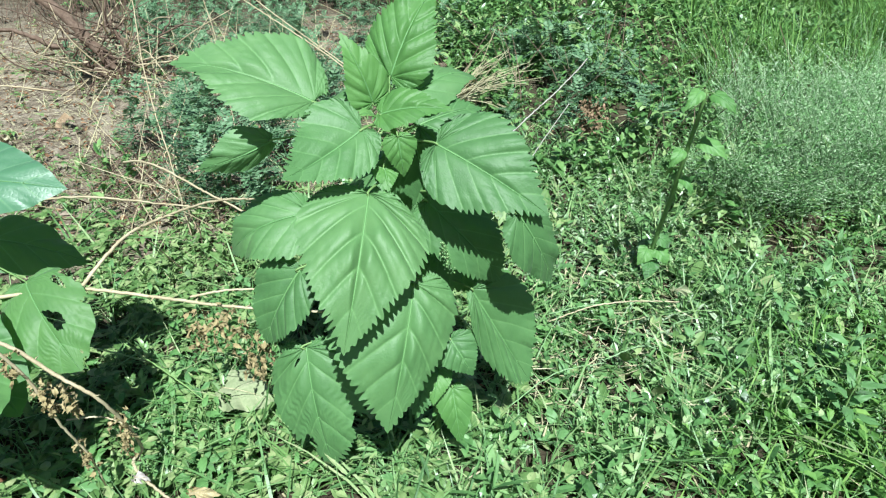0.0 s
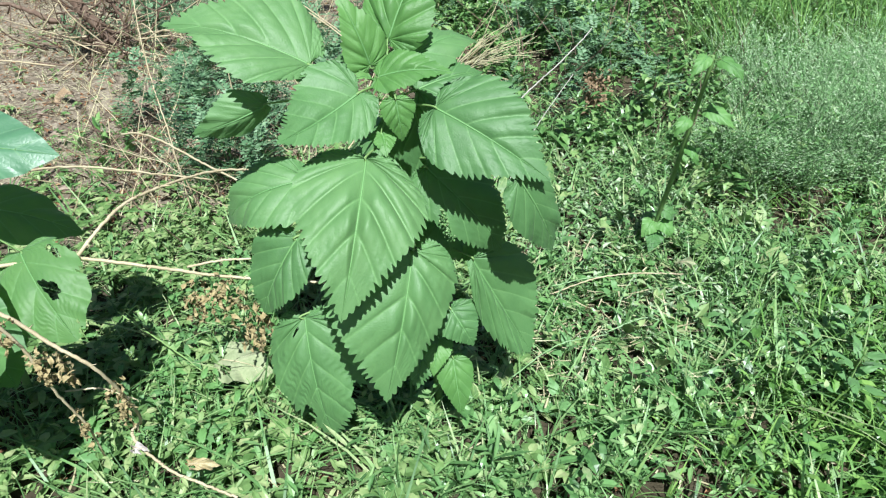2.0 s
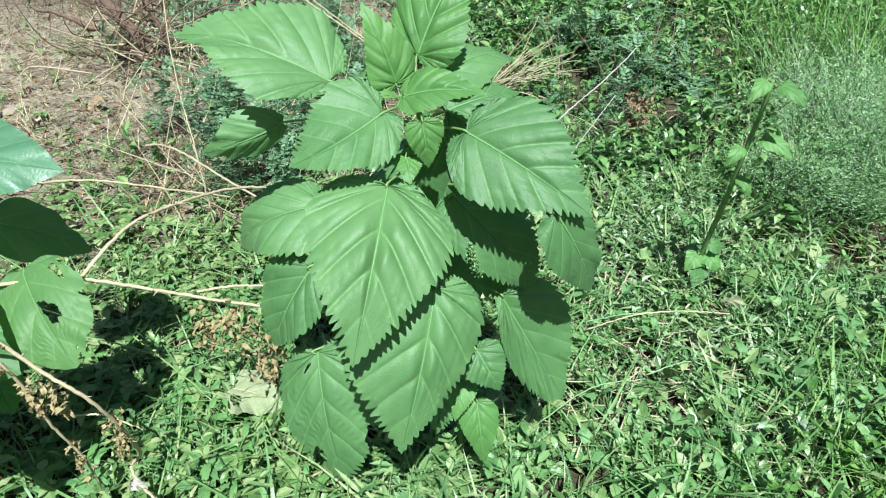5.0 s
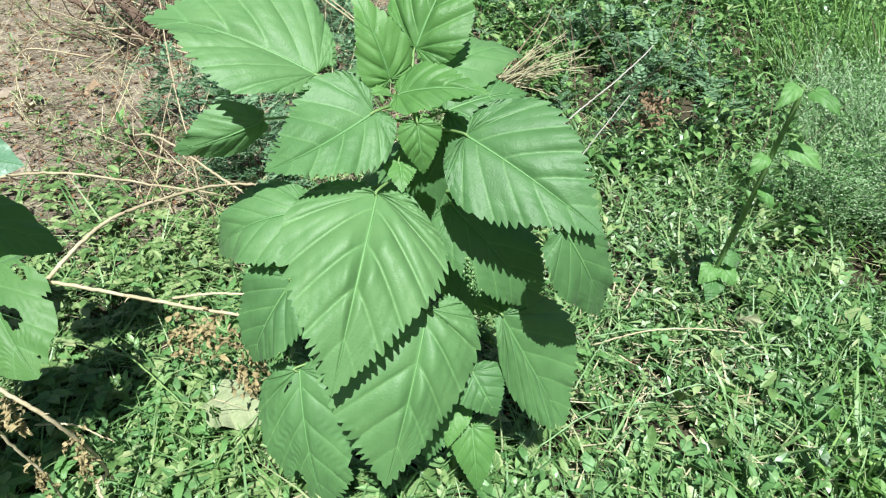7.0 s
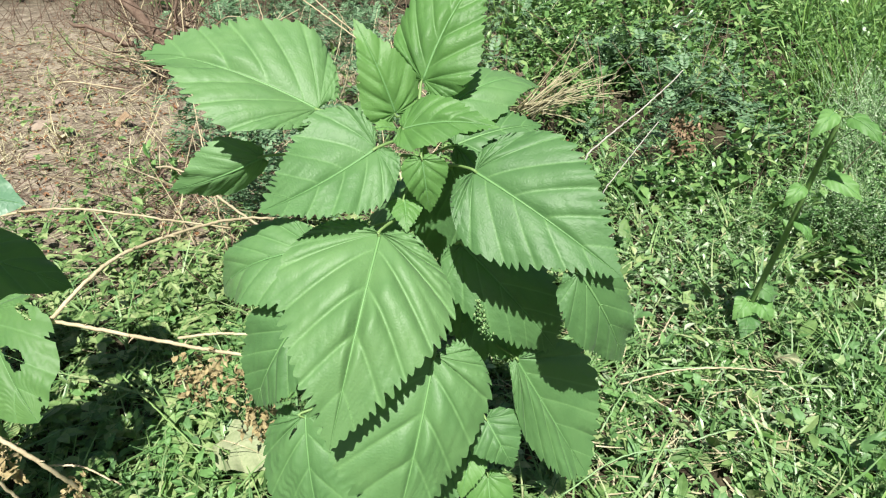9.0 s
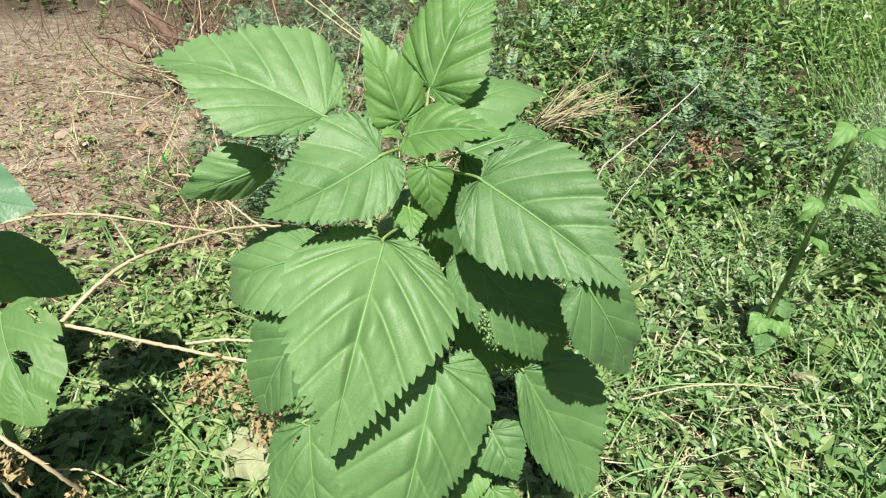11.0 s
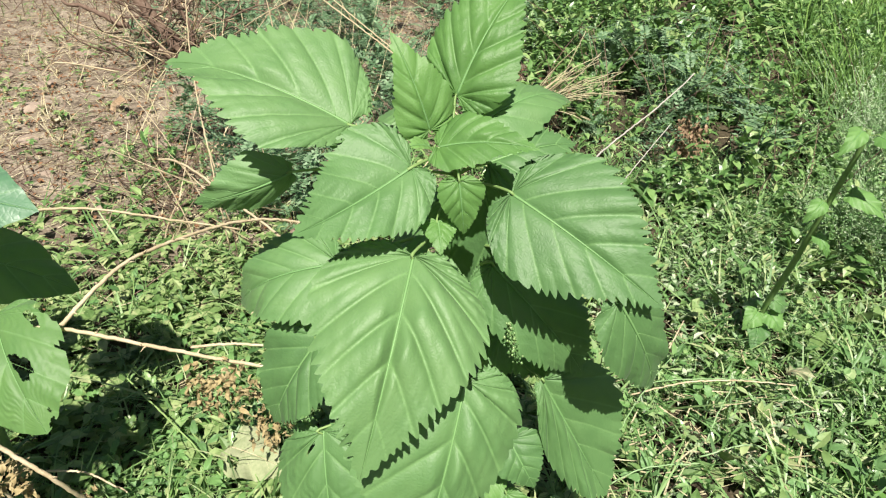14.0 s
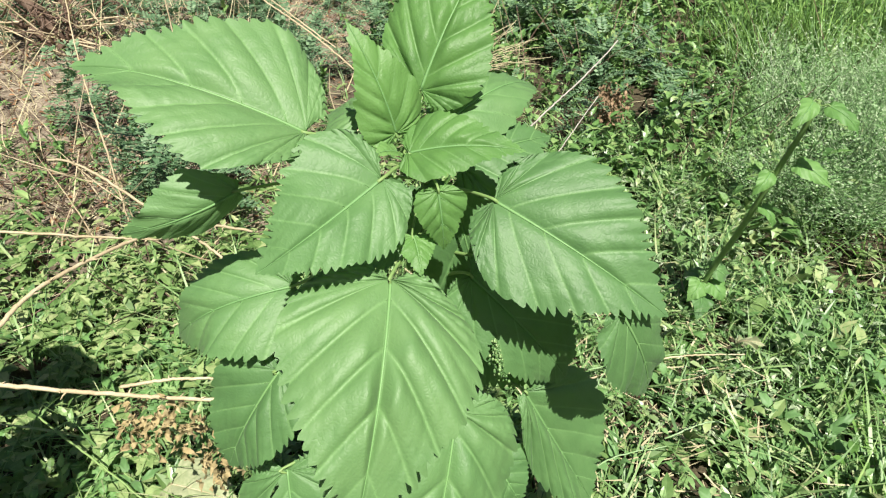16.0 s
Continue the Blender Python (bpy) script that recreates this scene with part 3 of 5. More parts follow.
LEAVES = [
    # root, tip, up, width, where the petiole leaves the stem, shape, material, label
    ((-0.074, 1.040, 0.763), (-0.109, 0.846, 0.554), (0.05, -0.62, 0.78), 0.225, 0.73, dict(arch=0.038, wings=((0.026, 0.981, 0.666), (-0.199, 0.965, 0.731)), relief=0.046), M_BLADE, "broad bright green leaf with deep side veins"),
    ((-0.172, 1.131, 0.903), (-0.427, 1.143, 0.982), (0.25, -0.60, 0.80), 0.195, 0.84, dict(arch=0.018, wings=((-0.271, 1.034, 0.914), (-0.227, 1.225, 0.997)), relief=0.024, hook=0.03), M_BLADE, "large leaf held out level"),
    ((-0.085, 1.093, 0.863), (-0.198, 0.947, 0.833), (-0.10, -0.88, 0.48), 0.205, 0.83, dict(arch=-0.015, wings=((-0.071, 1.031, 0.804), (-0.173, 1.098, 0.904)), relief=0.022), M_BLADE, ""),
    ((0.045, 1.109, 0.828), (0.245, 1.025, 0.723), (0.15, -0.68, 0.72), 0.210, 0.78, dict(arch=0.020, wings=((0.170, 1.134, 0.869), (0.057, 1.028, 0.745)), relief=0.028), M_BLADE, "large leaf with drooping tip"),
    ((0.003, 0.986, 0.609), (-0.052, 0.878, 0.346), (0.12, -0.75, 0.65), 0.235, 0.54, dict(arch=0.020, wings=((0.074, 0.992, 0.515), (-0.158, 0.937, 0.565)), relief=0.030), M_BLADE, ""),
    ((-0.241, 1.080, 0.392), (-0.200, 1.021, 0.105), (-0.05, -0.85, 0.5), 0.205, 0.38, dict(arch=0.029, wings=((-0.106, 1.066, 0.328), (-0.326, 1.071, 0.292)), relief=0.026, rounded=0.35, holes=((0.80, 0.92, 0.045, 0.34), (0.51, 0.21, 0.012, 0.07), (0.66, -0.96, 0.04, 0.12), (0.30, 0.97, 0.03, 0.12))), M_BLADE, "lower leaf with insect bites"),
    ((0.106, 1.133, 0.499), (0.233, 1.147, 0.245), (0.25, -0.92, 0.30), 0.145, 0.45, dict(arch=0.001, wings=((0.213, 1.187, 0.479), (0.127, 1.113, 0.345)), relief=0.026, rounded=0.50), M_BLADE, "hanging leaf"),
    ((0.022, 1.139, 0.699), (0.167, 1.152, 0.508), (0.1, -0.80, 0.60), 0.175, 0.62, dict(arch=0.035, wings=((0.118, 1.171, 0.696), (0.023, 1.095, 0.614)), relief=0.016, rounded=0.50), M_BLADE, ""),
    ((0.189, 1.024, 0.730), (0.262, 1.085, 0.548), (0.30, -0.80, 0.52), 0.185, 0.66, dict(arch=0.014, wings=((0.242, 1.073, 0.714), (0.175, 1.004, 0.655)), relief=0.016, rounded=0.45), M_BLADE, ""),
    ((-0.215, 1.157, 0.669), (-0.395, 1.174, 0.565), (-0.25, -0.65, 0.72), 0.180, 0.70, dict(arch=0.041, wings=((-0.248, 1.083, 0.605), (-0.305, 1.198, 0.695)), relief=0.028, rounded=0.30), M_BLADE, ""),
    ((-0.234, 1.094, 0.573), (-0.322, 1.075, 0.406), (-0.2, -0.88, 0.42), 0.155, 0.55, dict(arch=0.016, wings=((-0.211, 1.040, 0.506), (-0.321, 1.119, 0.567)), relief=0.026, rounded=0.45), M_BLADE, ""),
    ((-0.250, 1.100, 0.843), (-0.388, 1.078, 0.798), (-0.10, -0.60, 0.80), 0.12, 0.80, dict(arch=0.014, wings=((-0.300, 1.106, 0.788), (-0.316, 1.090, 0.868)), relief=0.020, rounded=0.20), M_BLADE, "leaf folded along its midrib"),
    ((-0.044, 1.229, 0.918), (0.042, 1.347, 1.063), (0.0, -0.78, 0.60), 0.170, 0.87, dict(arch=0.023, wings=((-0.086, 1.292, 0.996), (0.039, 1.225, 0.940)), relief=0.045), M_YOUNG, "upright young leaf"),
    ((-0.071, 1.158, 0.891), (-0.124, 1.172, 1.017), (0.35, -0.80, 0.45), 0.092, 0.88, dict(arch=0.014, wings=((-0.114, 1.136, 0.908), (-0.044, 1.184, 0.937)), relief=0.050), M_YOUNG, "young leaf folded upward"),
    ((-0.055, 1.131, 0.878), (0.079, 1.117, 0.888), (0.05, -0.55, 0.80), 0.090, 0.88, dict(arch=0.013, wings=((-0.020, 1.166, 0.913), (-0.028, 1.084, 0.864)), relief=0.050), M_YOUNG, "young leaf folded upward"),
    ((-0.021, 1.083, 0.854), (-0.014, 1.086, 0.774), (0.1, -0.70, 0.70), 0.075, 0.83, dict(arch=0.007, wings=((0.012, 1.091, 0.837), (-0.049, 1.077, 0.832)), relief=0.040), M_YOUNG, ""),
    ((-0.005, 1.220, 0.885), (0.120, 1.370, 0.870), (0.1, -0.45, 0.88), 0.115, 0.86, dict(arch=0.03, droop=0.5), M_BLADE, ""),
    ((0.005, 1.200, 0.830), (0.130, 1.265, 0.842), (0.1, -0.62, 0.75), 0.130, 0.80, dict(arch=0.015), M_BLADE, ""),
    ((0.060, 1.105, 0.395), (0.108, 1.085, 0.312), (0.2, -0.85, 0.5), 0.105, 0.37, dict(arch=0.012), M_BLADE, ""),
    ((0.060, 1.130, 0.240), (0.078, 1.090, 0.105), (0.1, -0.85, 0.5), 0.085, 0.24, dict(arch=0.012), M_YOUNG, "small yellow-green lower leaf"),
    ((0.030, 1.130, 0.300), (0.020, 1.075, 0.235), (0.1, -0.85, 0.5), 0.070, 0.29, dict(arch=0.012), M_YOUNG, ""),
    ((-0.050, 1.090, 0.790), (-0.040, 1.050, 0.760), (0.3, -0.70, 0.6), 0.050, 0.80, dict(arch=0.006), M_YOUNG, ""),
    ((-0.070, 1.150, 0.870), (-0.095, 1.120, 0.880), (0.0, -0.50, 0.85), 0.040, 0.87, dict(arch=0.004, fold=0.3), M_YOUNG, ""),
    ((-0.110, 1.240, 0.880), (-0.170, 1.330, 0.850), (0.0, -0.50, 0.85), 0.110, 0.85, dict(arch=0.01), M_BLADE, ""),
    ((-0.005, 1.225, 0.785), (0.050, 1.285, 0.510), (0.15, -0.85, 0.50), 0.190, 0.70, dict(arch=0.02), M_BLADE, "inner leaf close to the stem"),
    ((0.000, 1.230, 0.610), (0.045, 1.235, 0.410), (0.10, -0.88, 0.40), 0.150, 0.62, dict(arch=0.015), M_BLADE, "inner leaf close to the stem"),
    ((0.040, 1.205, 0.560), (0.150, 1.240, 0.430), (0.2, -0.70, 0.6), 0.150, 0.57, dict(arch=0.02), M_BLADE, "inner leaf close to the stem"),
    ((-0.080, 1.195, 0.540), (-0.200, 1.220, 0.420), (-0.2, -0.70, 0.6), 0.150, 0.55, dict(arch=0.02), M_BLADE, "inner leaf close to the stem"),
    ((0.010, 1.160, 0.330), (-0.020, 1.080, 0.190), (0.0, -0.80, 0.6), 0.130, 0.33, dict(arch=0.02), M_BLADE, "inner leaf close to the stem"),
    ((-0.060, 1.230, 0.720), (-0.160, 1.320, 0.650), (0.0, -0.50, 0.85), 0.160, 0.72, dict(arch=0.02), M_BLADE, "inner leaf close to the stem"),
]
for number, (root, tip, up, width, z, shape, mat, label) in enumerate(LEAVES):
    size = min(1.0, width / 0.16)
    add_leaf(PLANT, Blade(root, tip, up, width, teeth=int(15 + 74 * width), seed=number, wave=0.005 * size, **shape), stem_at(z), mat, label, 0.45 + 0.55 * size, 150 if width > 0.12 else 70)

# flower buds among the leaves
BUD_TOP, BUD_RUN = (0.052, 1.080, 0.640), (0.012, 0.0, -0.062)
buds = []
for k in range(130):
    a = rng.uniform(0, 1)
    c = np.array(BUD_TOP) + a * np.array(BUD_RUN) + rng.normal(0, 0.0045, 3) * (0.4 + a)
    r = rng.uniform(0.0012, 0.0026)
    buds.append(tube([c - (0, 0, r), c, c + (0, 0, r)], [r * 0.5, r, r * 0.4], 5))
bv, bf = merge(buds)
part("bud_spike", bv, bf, M_HERB, PLANT, "cluster of tiny pale green buds")

# ---- the smooth-leaved plant beside it ----
SIDE = thing("smooth_leaved_plant", (-1.02, 1.22, 0.0), "green herb with large smooth bug-eaten leaves beside dry vines", "plant")
sline = spline([(-1.02, 1.22, -0.03), (-1.02, 1.22, 0.3), (-1.01, 1.21, 0.6), (-1.0, 1.20, 0.84)], 24)
tv, tq, tt = tube(sline, np.linspace(0.011, 0.005, 24), 9, 0.03)
part("stem", tv, [tq, tt], M_STEM, SIDE)
SIDE_LEAVES = [
    ((-0.917, 1.128, 0.763), (-0.671, 1.124, 0.741), (0.05, -0.60, 0.80), 0.200, 0.78, dict(arch=0.013, wings=((-0.850, 1.209, 0.810), (-0.864, 1.054, 0.693)), relief=0.012, rounded=0.35), "smooth green leaf with the sky's bluish reflection in its colour"),
    ((-0.842, 1.145, 0.514), (-0.695, 1.017, 0.380), (0.15, -0.85, 0.45), 0.205, 0.56, dict(arch=0.023, wings=((-0.730, 1.155, 0.526), (-0.884, 1.072, 0.450)), relief=0.012, rounded=0.90, holes=((0.71, -0.28, 0.055, 0.21), (0.45, -0.64, 0.055, 0.09), (0.40, -1.0, 0.05, 0.16), (0.92, -0.92, 0.03, 0.14), (0.86, -0.75, 0.012, 0.05), (0.55, -0.95, 0.02, 0.06))), "yellow-green leaf with ragged holes"),
    ((-0.966, 1.230, 0.578), (-0.792, 1.299, 0.470), (0.05, -0.38, 0.92), 0.165, 0.62, dict(arch=0.017, wings=((-0.936, 1.322, 0.581), (-0.914, 1.171, 0.522)), relief=0.012, rounded=0.50), "broad leaf under the others"),
    # unseen leaf, kept for the shadow it casts on the ground
    ((-0.960, 1.020, 0.470), (-0.770, 0.970, 0.400), (0.05, -0.75, 0.62), 0.190, 0.48, dict(arch=0.02, rounded=0.5), ""),
    ((-1.060, 1.100, 0.680), (-1.240, 1.000, 0.660), (-0.1, -0.60, 0.80), 0.200, 0.66, dict(arch=0.02, rounded=0.5), ""),
    ((-1.060, 1.280, 0.520), (-1.250, 1.320, 0.470), (-0.1, -0.50, 0.80), 0.200, 0.50, dict(arch=0.02, rounded=0.5), ""),
    ((-0.980, 1.130, 0.300), (-0.860, 1.010, 0.260), (0.0, -0.50, 0.80), 0.180, 0.30, dict(arch=0.02, rounded=0.5), ""),
    ((-0.990, 0.960, 0.480), (-0.900, 0.720, 0.460), (0.0, -0.30, 0.95), 0.220, 0.46, dict(arch=0.02, rounded=0.6), ""),
    ((-1.080, 1.000, 0.430), (-1.120, 0.760, 0.420), (0.0, -0.30, 0.95), 0.220, 0.42, dict(arch=0.02, rounded=0.6), ""),
    # also out of view, there to shade the near ground
    ((-0.940, 0.990, 0.400), (-0.760, 0.760, 0.380), (0.0, -0.30, 0.95), 0.200, 0.40, dict(arch=0.02, rounded=0.6), ""),
]
for number, (root, tip, up, width, z, shape, label) in enumerate(SIDE_LEAVES):
    at = sline[np.argmin(np.abs(sline[:, 2] - z))]
    # the first leaf takes the colour with the painted sky reflection
    add_leaf(SIDE, Blade(root, tip, up, width, teeth=9, tooth=0.012, veins=6, wave=0.007, droop=0.2, seed=40 + number, **shape), at, M_WAXY if number else M_SKY_SHEEN, label, 0.8, 100)

# ---- dry thorny vines ----
def vine(name, points, r0, r1, label, thorns=0, mat=None, seed=0):
    r = np.random.default_rng(seed)
    t = thing(name, points[0], label, "vine")
    n = 16 * (len(points) - 1)
    l = spline(points, n)
    l = l + r.normal(0, 0.0007, l.shape) * np.linspace(0, 1, n)[:, None] ** 0.2
    tv, tq, tt = tube(l, np.linspace(r0, r1, n), 7, 0.06)
    body = part("stem", tv, [tq, tt], mat or M_TWIG, t)
    for k in range(thorns):
        i = int(r.uniform(2, n - 3))
        out = unit(r.normal(0, 1, 3)) * r0 * r.uniform(2.5, 4.5)
        tv, tq, tt = tube([l[i], l[i] + out * 0.5, l[i] + out + (l[i + 1] - l[i]) * 0.3], [r0 * 0.6, r0 * 0.35, r0 * 0.08], 4)
        part("thorn", tv, [tq, tt], mat or M_TWIG, t)
    return t


vine("thorny_vine", [(-1.0, 1.08, 0.50), (-0.85, 1.12, 0.50), (-0.73, 1.15, 0.495), (-0.58, 1.17, 0.46), (-0.48, 1.20, 0.42), (-0.39, 1.215, 0.40), (-0.22, 1.24, 0.37)], 0.0042, 0.003, "pale dry thorny vine stretched between two plants", 16, seed=1)
vine("thorny_vine", [(-0.73, 1.15, 0.495), (-0.70, 1.22, 0.53), (-0.68, 1.32, 0.54), (-0.64, 1.45, 0.52), (-0.59, 1.58, 0.49), (-0.52, 1.68, 0.45), (-0.44, 1.74, 0.40)], 0.0042, 0.003, "pale dry thorny vine forking off another", 18, seed=2)
vine("thorny_vine", [(-1.12, 2.18, 0.36), (-1.02, 2.1, 0.395), (-0.9, 2.0, 0.41), (-0.72, 1.85, 0.40), (-0.55, 1.7, 0.40), (-0.45, 1.62, 0.38)], 0.0038, 0.003, "pale dry thorny vine over bare earth", 10, seed=3)
vine("thorny_vine", [(-1.02, 1.3, 0.58), (-0.94, 1.35, 0.60), (-0.85, 1.45, 0.57), (-0.70, 1.55, 0.50), (-0.60, 1.62, 0.45)], 0.0034, 0.0022, "thin brown thorny vine beside a leaf", 10, seed=4)
vine("thorny_vine", [(-0.52, 1.2, 0.44), (-0.45, 1.2, 0.455), (-0.37, 1.2, 0.46), (-0.28, 1.2, 0.45)], 0.0028, 0.002, "thin pale dry vine", 4, seed=5)
vine("thorny_vine", [(-0.84, 0.86, 0.60), (-0.74, 0.90, 0.54), (-0.67, 0.91, 0.46), (-0.61, 0.92, 0.39), (-0.605, 0.97, 0.27), (-0.61, 1.0, 0.18), (-0.64, 1.00, 0.14), (-0.615, 0.975, 0.12), (-0.58, 0.95, 0.12), (-0.52, 0.91, 0.12), (-0.44, 0.88, 0.115), (-0.37, 0.855, 0.11)], 0.0038, 0.0029, "dry bent vine with withered leaves", 6, seed=6)
vine("thorny_vine", [(-0.75, 0.87, 0.58), (-0.72, 0.90, 0.46), (-0.715, 0.93, 0.32), (-0.71, 0.97, 0.19), (-0.72, 1.0, 0.05)], 0.0034, 0.0022, "dry bent vine with withered leaves", 4, seed=7)
vine("dry_stalk", [(-1.16, 2.62, 0.95), (-1.15, 2.6, 0.83), (-1.12, 2.5, 0.63), (-1.07, 2.4, 0.46), (-1.01, 2.3, 0.34), (-0.97, 2.25, 0.02)], 0.0018, 0.0026, "thin pale dry upright stalk", 0, seed=8)
vine("dry_stalk", [(-0.85, 2.56, 0.93), (-0.70, 2.5, 0.84), (-0.52, 2.45, 0.73), (-0.36, 2.4, 0.63), (-0.15, 2.36, 0.45)], 0.0018, 0.0024, "leaning pale dry stalk", 0, seed=9)
vine("dry_stalk", [(-0.82, 2.62, 0.93), (-0.66, 2.55, 0.82), (-0.50, 2.5, 0.71), (-0.33, 2.45, 0.60)], 0.0016, 0.002, "leaning pale dry stalk", 0, seed=10)
vine("dry_stalk", [(-0.93, 2.7, 0.95), (-0.92, 2.7, 0.81), (-0.90, 2.7, 0.66), (-0.88, 2.68, 0.3), (-0.87, 2.66, 0.0)], 0.0018, 0.0026, "thin pale dry upright stalk", 0, seed=11)
vine("dry_stalk", [(0.560, 2.718, 0.550), (0.52, 2.69, 0.512), (0.42, 2.61, 0.440), (0.30, 2.52, 0.362), (0.24, 2.46, 0.30), (0.17, 2.40, 0.02)], 0.0020, 0.0032, "leaning grey dry stick", 3, M_GREY, seed=12)
vine("dry_stalk", [(0.47, 2.50, 0.44), (0.36, 2.40, 0.32), (0.29, 2.35, 0.22), (0.20, 2.30, 0.02)], 0.0014, 0.0022, "short grey dry stick in weeds", 2, M_GREY, seed=16)

vine("dry_stalk", [(0.33, 1.62, 0.07), (0.45, 1.63, 0.115), (0.57, 1.65, 0.12), (0.72, 1.69, 0.09)], 0.0022, 0.0016, "long pale dry straw lying across weeds", 0, seed=13)
vine("grass_stalk", [(-0.86, 1.43, 0.15), (-0.80, 1.39, 0.14), (-0.65, 1.30, 0.11), (-0.53, 1.23, 0.06), (-0.47, 1.19, 0.0)], 0.0024, 0.0016, "long green grass stalk leaning over weeds", 0, M_STEM, seed=14)
vine("dry_stalk", [(-0.88, 1.16, 0.11), (-0.79, 1.16, 0.12), (-0.70, 1.15, 0.09)], 0.0026, 0.0018, "short pale dry stalk lying in shade", 0, seed=15)

for k, pts in enumerate([[(0.33, 1.63, 0.09), (0.45, 1.66, 0.10), (0.64, 1.70, 0.09)], [(0.28, 1.46, 0.06), (0.34, 1.57, 0.10), (0.43, 1.71, 0.13)], [(0.46, 1.43, 0.08), (0.57, 1.45, 0.11), (0.66, 1.41, 0.08)], [(0.19, 1.26, 0.06), (0.32, 1.36, 0.09), (0.45, 1.39, 0.10)], [(0.49, 1.50, 0.06), (0.52, 1.56, 0.10), (0.56, 1.63, 0.12)], [(0.68, 1.59, 0.08), (0.73, 1.59, 0.10), (0.78, 1.60, 0.09)]]):
    vine("grass_stalk", pts, 0.0019, 0.0013, "long thin pale green grass stalk lying across weeds", 0, M_FINE, seed=50 + k)
vine("dry_stalk", [(0.43, 1.78, 0.08), (0.46, 1.84, 0.10), (0.49, 1.91, 0.10)], 0.0024, 0.0014, "short reddish dry twig among weeds", 1, seed=60)

# withered leaf clusters hanging on the bent vines
def withered(base, n, drop, seed, mat, spread=0.006, name="withered_leaf_cluster", label="crumpled brown withered leaves hanging on a vine", group="withered clusters", size=1.0):
    r = np.random.default_rng(seed)
    t = thing(name, base, label, "dead leaves", group)
    for k in range(int(n * 2.2)):
        a = np.array(base) + np.array([0, 0, -drop]) * r.uniform(0, 1) + r.normal(0, spread, 3)
        d = unit((r.normal(0, 0.5), r.normal(0, 0.5), -1))
        b = Blade(a, a + d * r.uniform(0.012, 0.026) * (1.35 if spread > 0.01 else 1) * size, r.normal(0, 1, 3), r.uniform(0.006, 0.012) * (1.4 if spread > 0.01 else 1) * size, arch=0.005, fold=r.uniform(0.2, 0.9), wave=0.004, teeth=3, veins=3, seed=seed * 50 + k)
        v, q = b.mesh(9, 2)
        part("withered_leaf", v, q, mat, t)
    return t


for seed, (base, n, drop) in enumerate([((-0.70, 0.905, 0.45), 14, 0.09), ((-0.66, 0.91, 0.44), 11, 0.08), ((-0.605, 0.95, 0.33), 15, 0.10), ((-0.735, 0.89, 0.53), 10, 0.06), ((-0.71, 0.96, 0.25), 10, 0.08), ((-0.45, 1.2, 0.42), 16, 0.10), ((-0.40, 1.22, 0.34), 20, 0.13), ((-0.52, 1.22, 0.38), 14, 0.09)]):
    withered(base, n, drop, seed + 3, M_TAN, 0.007 if seed < 5 else 0.017)

# ---- herb stalk with heart-shaped leaves ----
HERB = thing("herb_stalk", (0.69, 1.95, 0.0), "thick green upright stalk with small heart-shaped leaves on top", "plant")
hline = spline([(0.69, 1.96, -0.02), (0.69, 1.93, 0.14), (0.69, 1.81, 0.38), (0.69, 1.73, 0.56), (0.69, 1.67, 0.69), (0.69, 1.65, 0.75)], 26)
tv, tq, tt = tube(hline, np.linspace(0.0085, 0.0048, 26), 8, 0.03)
part("stem", tv, [tq, tt], M_STEM, HERB)
hr = np.random.default_rng(5)
for k, (z, ang, dist, w) in enumerate([(0.75, 215, 0.08, 0.06), (0.74, 325, 0.09, 0.07), (0.60, 335, 0.11, 0.085), (0.57, 205, 0.06, 0.06), (0.45, 320, 0.05, 0.05), (0.16, 215, 0.07, 0.08), (0.14, 320, 0.06, 0.085), (0.13, 110, 0.09, 0.08), (0.20, 20, 0.06, 0.07), (0.12, 250, 0.10, 0.09)]):
    dist, w = dist * 0.75, w * (0.66 if z > 0.3 else 0.78)
    a = hline[np.argmin(np.abs(hline[:, 2] - z))]
    d = np.array([math.cos(radians(ang)), math.sin(radians(ang)), 0.1])
    root = a + d * dist * 0.35
    tip = root + d * (dist * 0.9) + (0, 0, -0.03)
    add_leaf(HERB, Blade(root, tip + (0, 0, -0.02), (0.1, -0.62, 0.72), w, arch=0.012, teeth=11, veins=5, tooth=0.04, wave=0.004, seed=90 + k), a, M_WAXY if k > 6 else M_YOUNG, "", 0.5, 40)

# ---- scattered low plants ----
def little_leaf(length, width, fold=0.25, bend=0.25):
    """A small ovate leaf of eight triangles, along +y."""
    w, l = width / 2, length
    v = np.array([(0, 0, 0), (-w * 0.85, l * 0.3, fold * w), (0, l * 0.32, 0.02 * l), (w * 0.85, l * 0.3, fold * w), (-w * 0.75, l * 0.66, fold * w - bend * l * 0.2), (0, l * 0.68, -bend * l * 0.15), (w * 0.75, l * 0.66, fold * w - bend * l * 0.2), (0, l, -bend * l * 0.6)])
    f = np.array([(0, 2, 1), (0, 3, 2), (1, 2, 5), (1, 5, 4), (2, 3, 6), (2, 6, 5), (4, 5, 7), (5, 6, 7)])
    return v, f


def grass_leaf(length, width, lean, segs=4):
    """A bent blade standing at the origin, leaning to +y."""
    t = np.linspace(0, 1, segs + 1)
    y, z = length * lean * t ** 1.8, length * (t - 0.45 * lean * t ** 2)
    w = width / 2 * (1 - t ** 1.6) + 0.0002
    v = np.stack([np.stack([-w, y, z], -1), np.stack([w, y, z + 0.15 * w], -1)], 1).reshape(-1, 3)
    f = np.concatenate([[(2 * i, 2 * i + 1, 2 * i + 3), (2 * i, 2 * i + 3, 2 * i + 2)] for i in range(segs)])
    return v, f


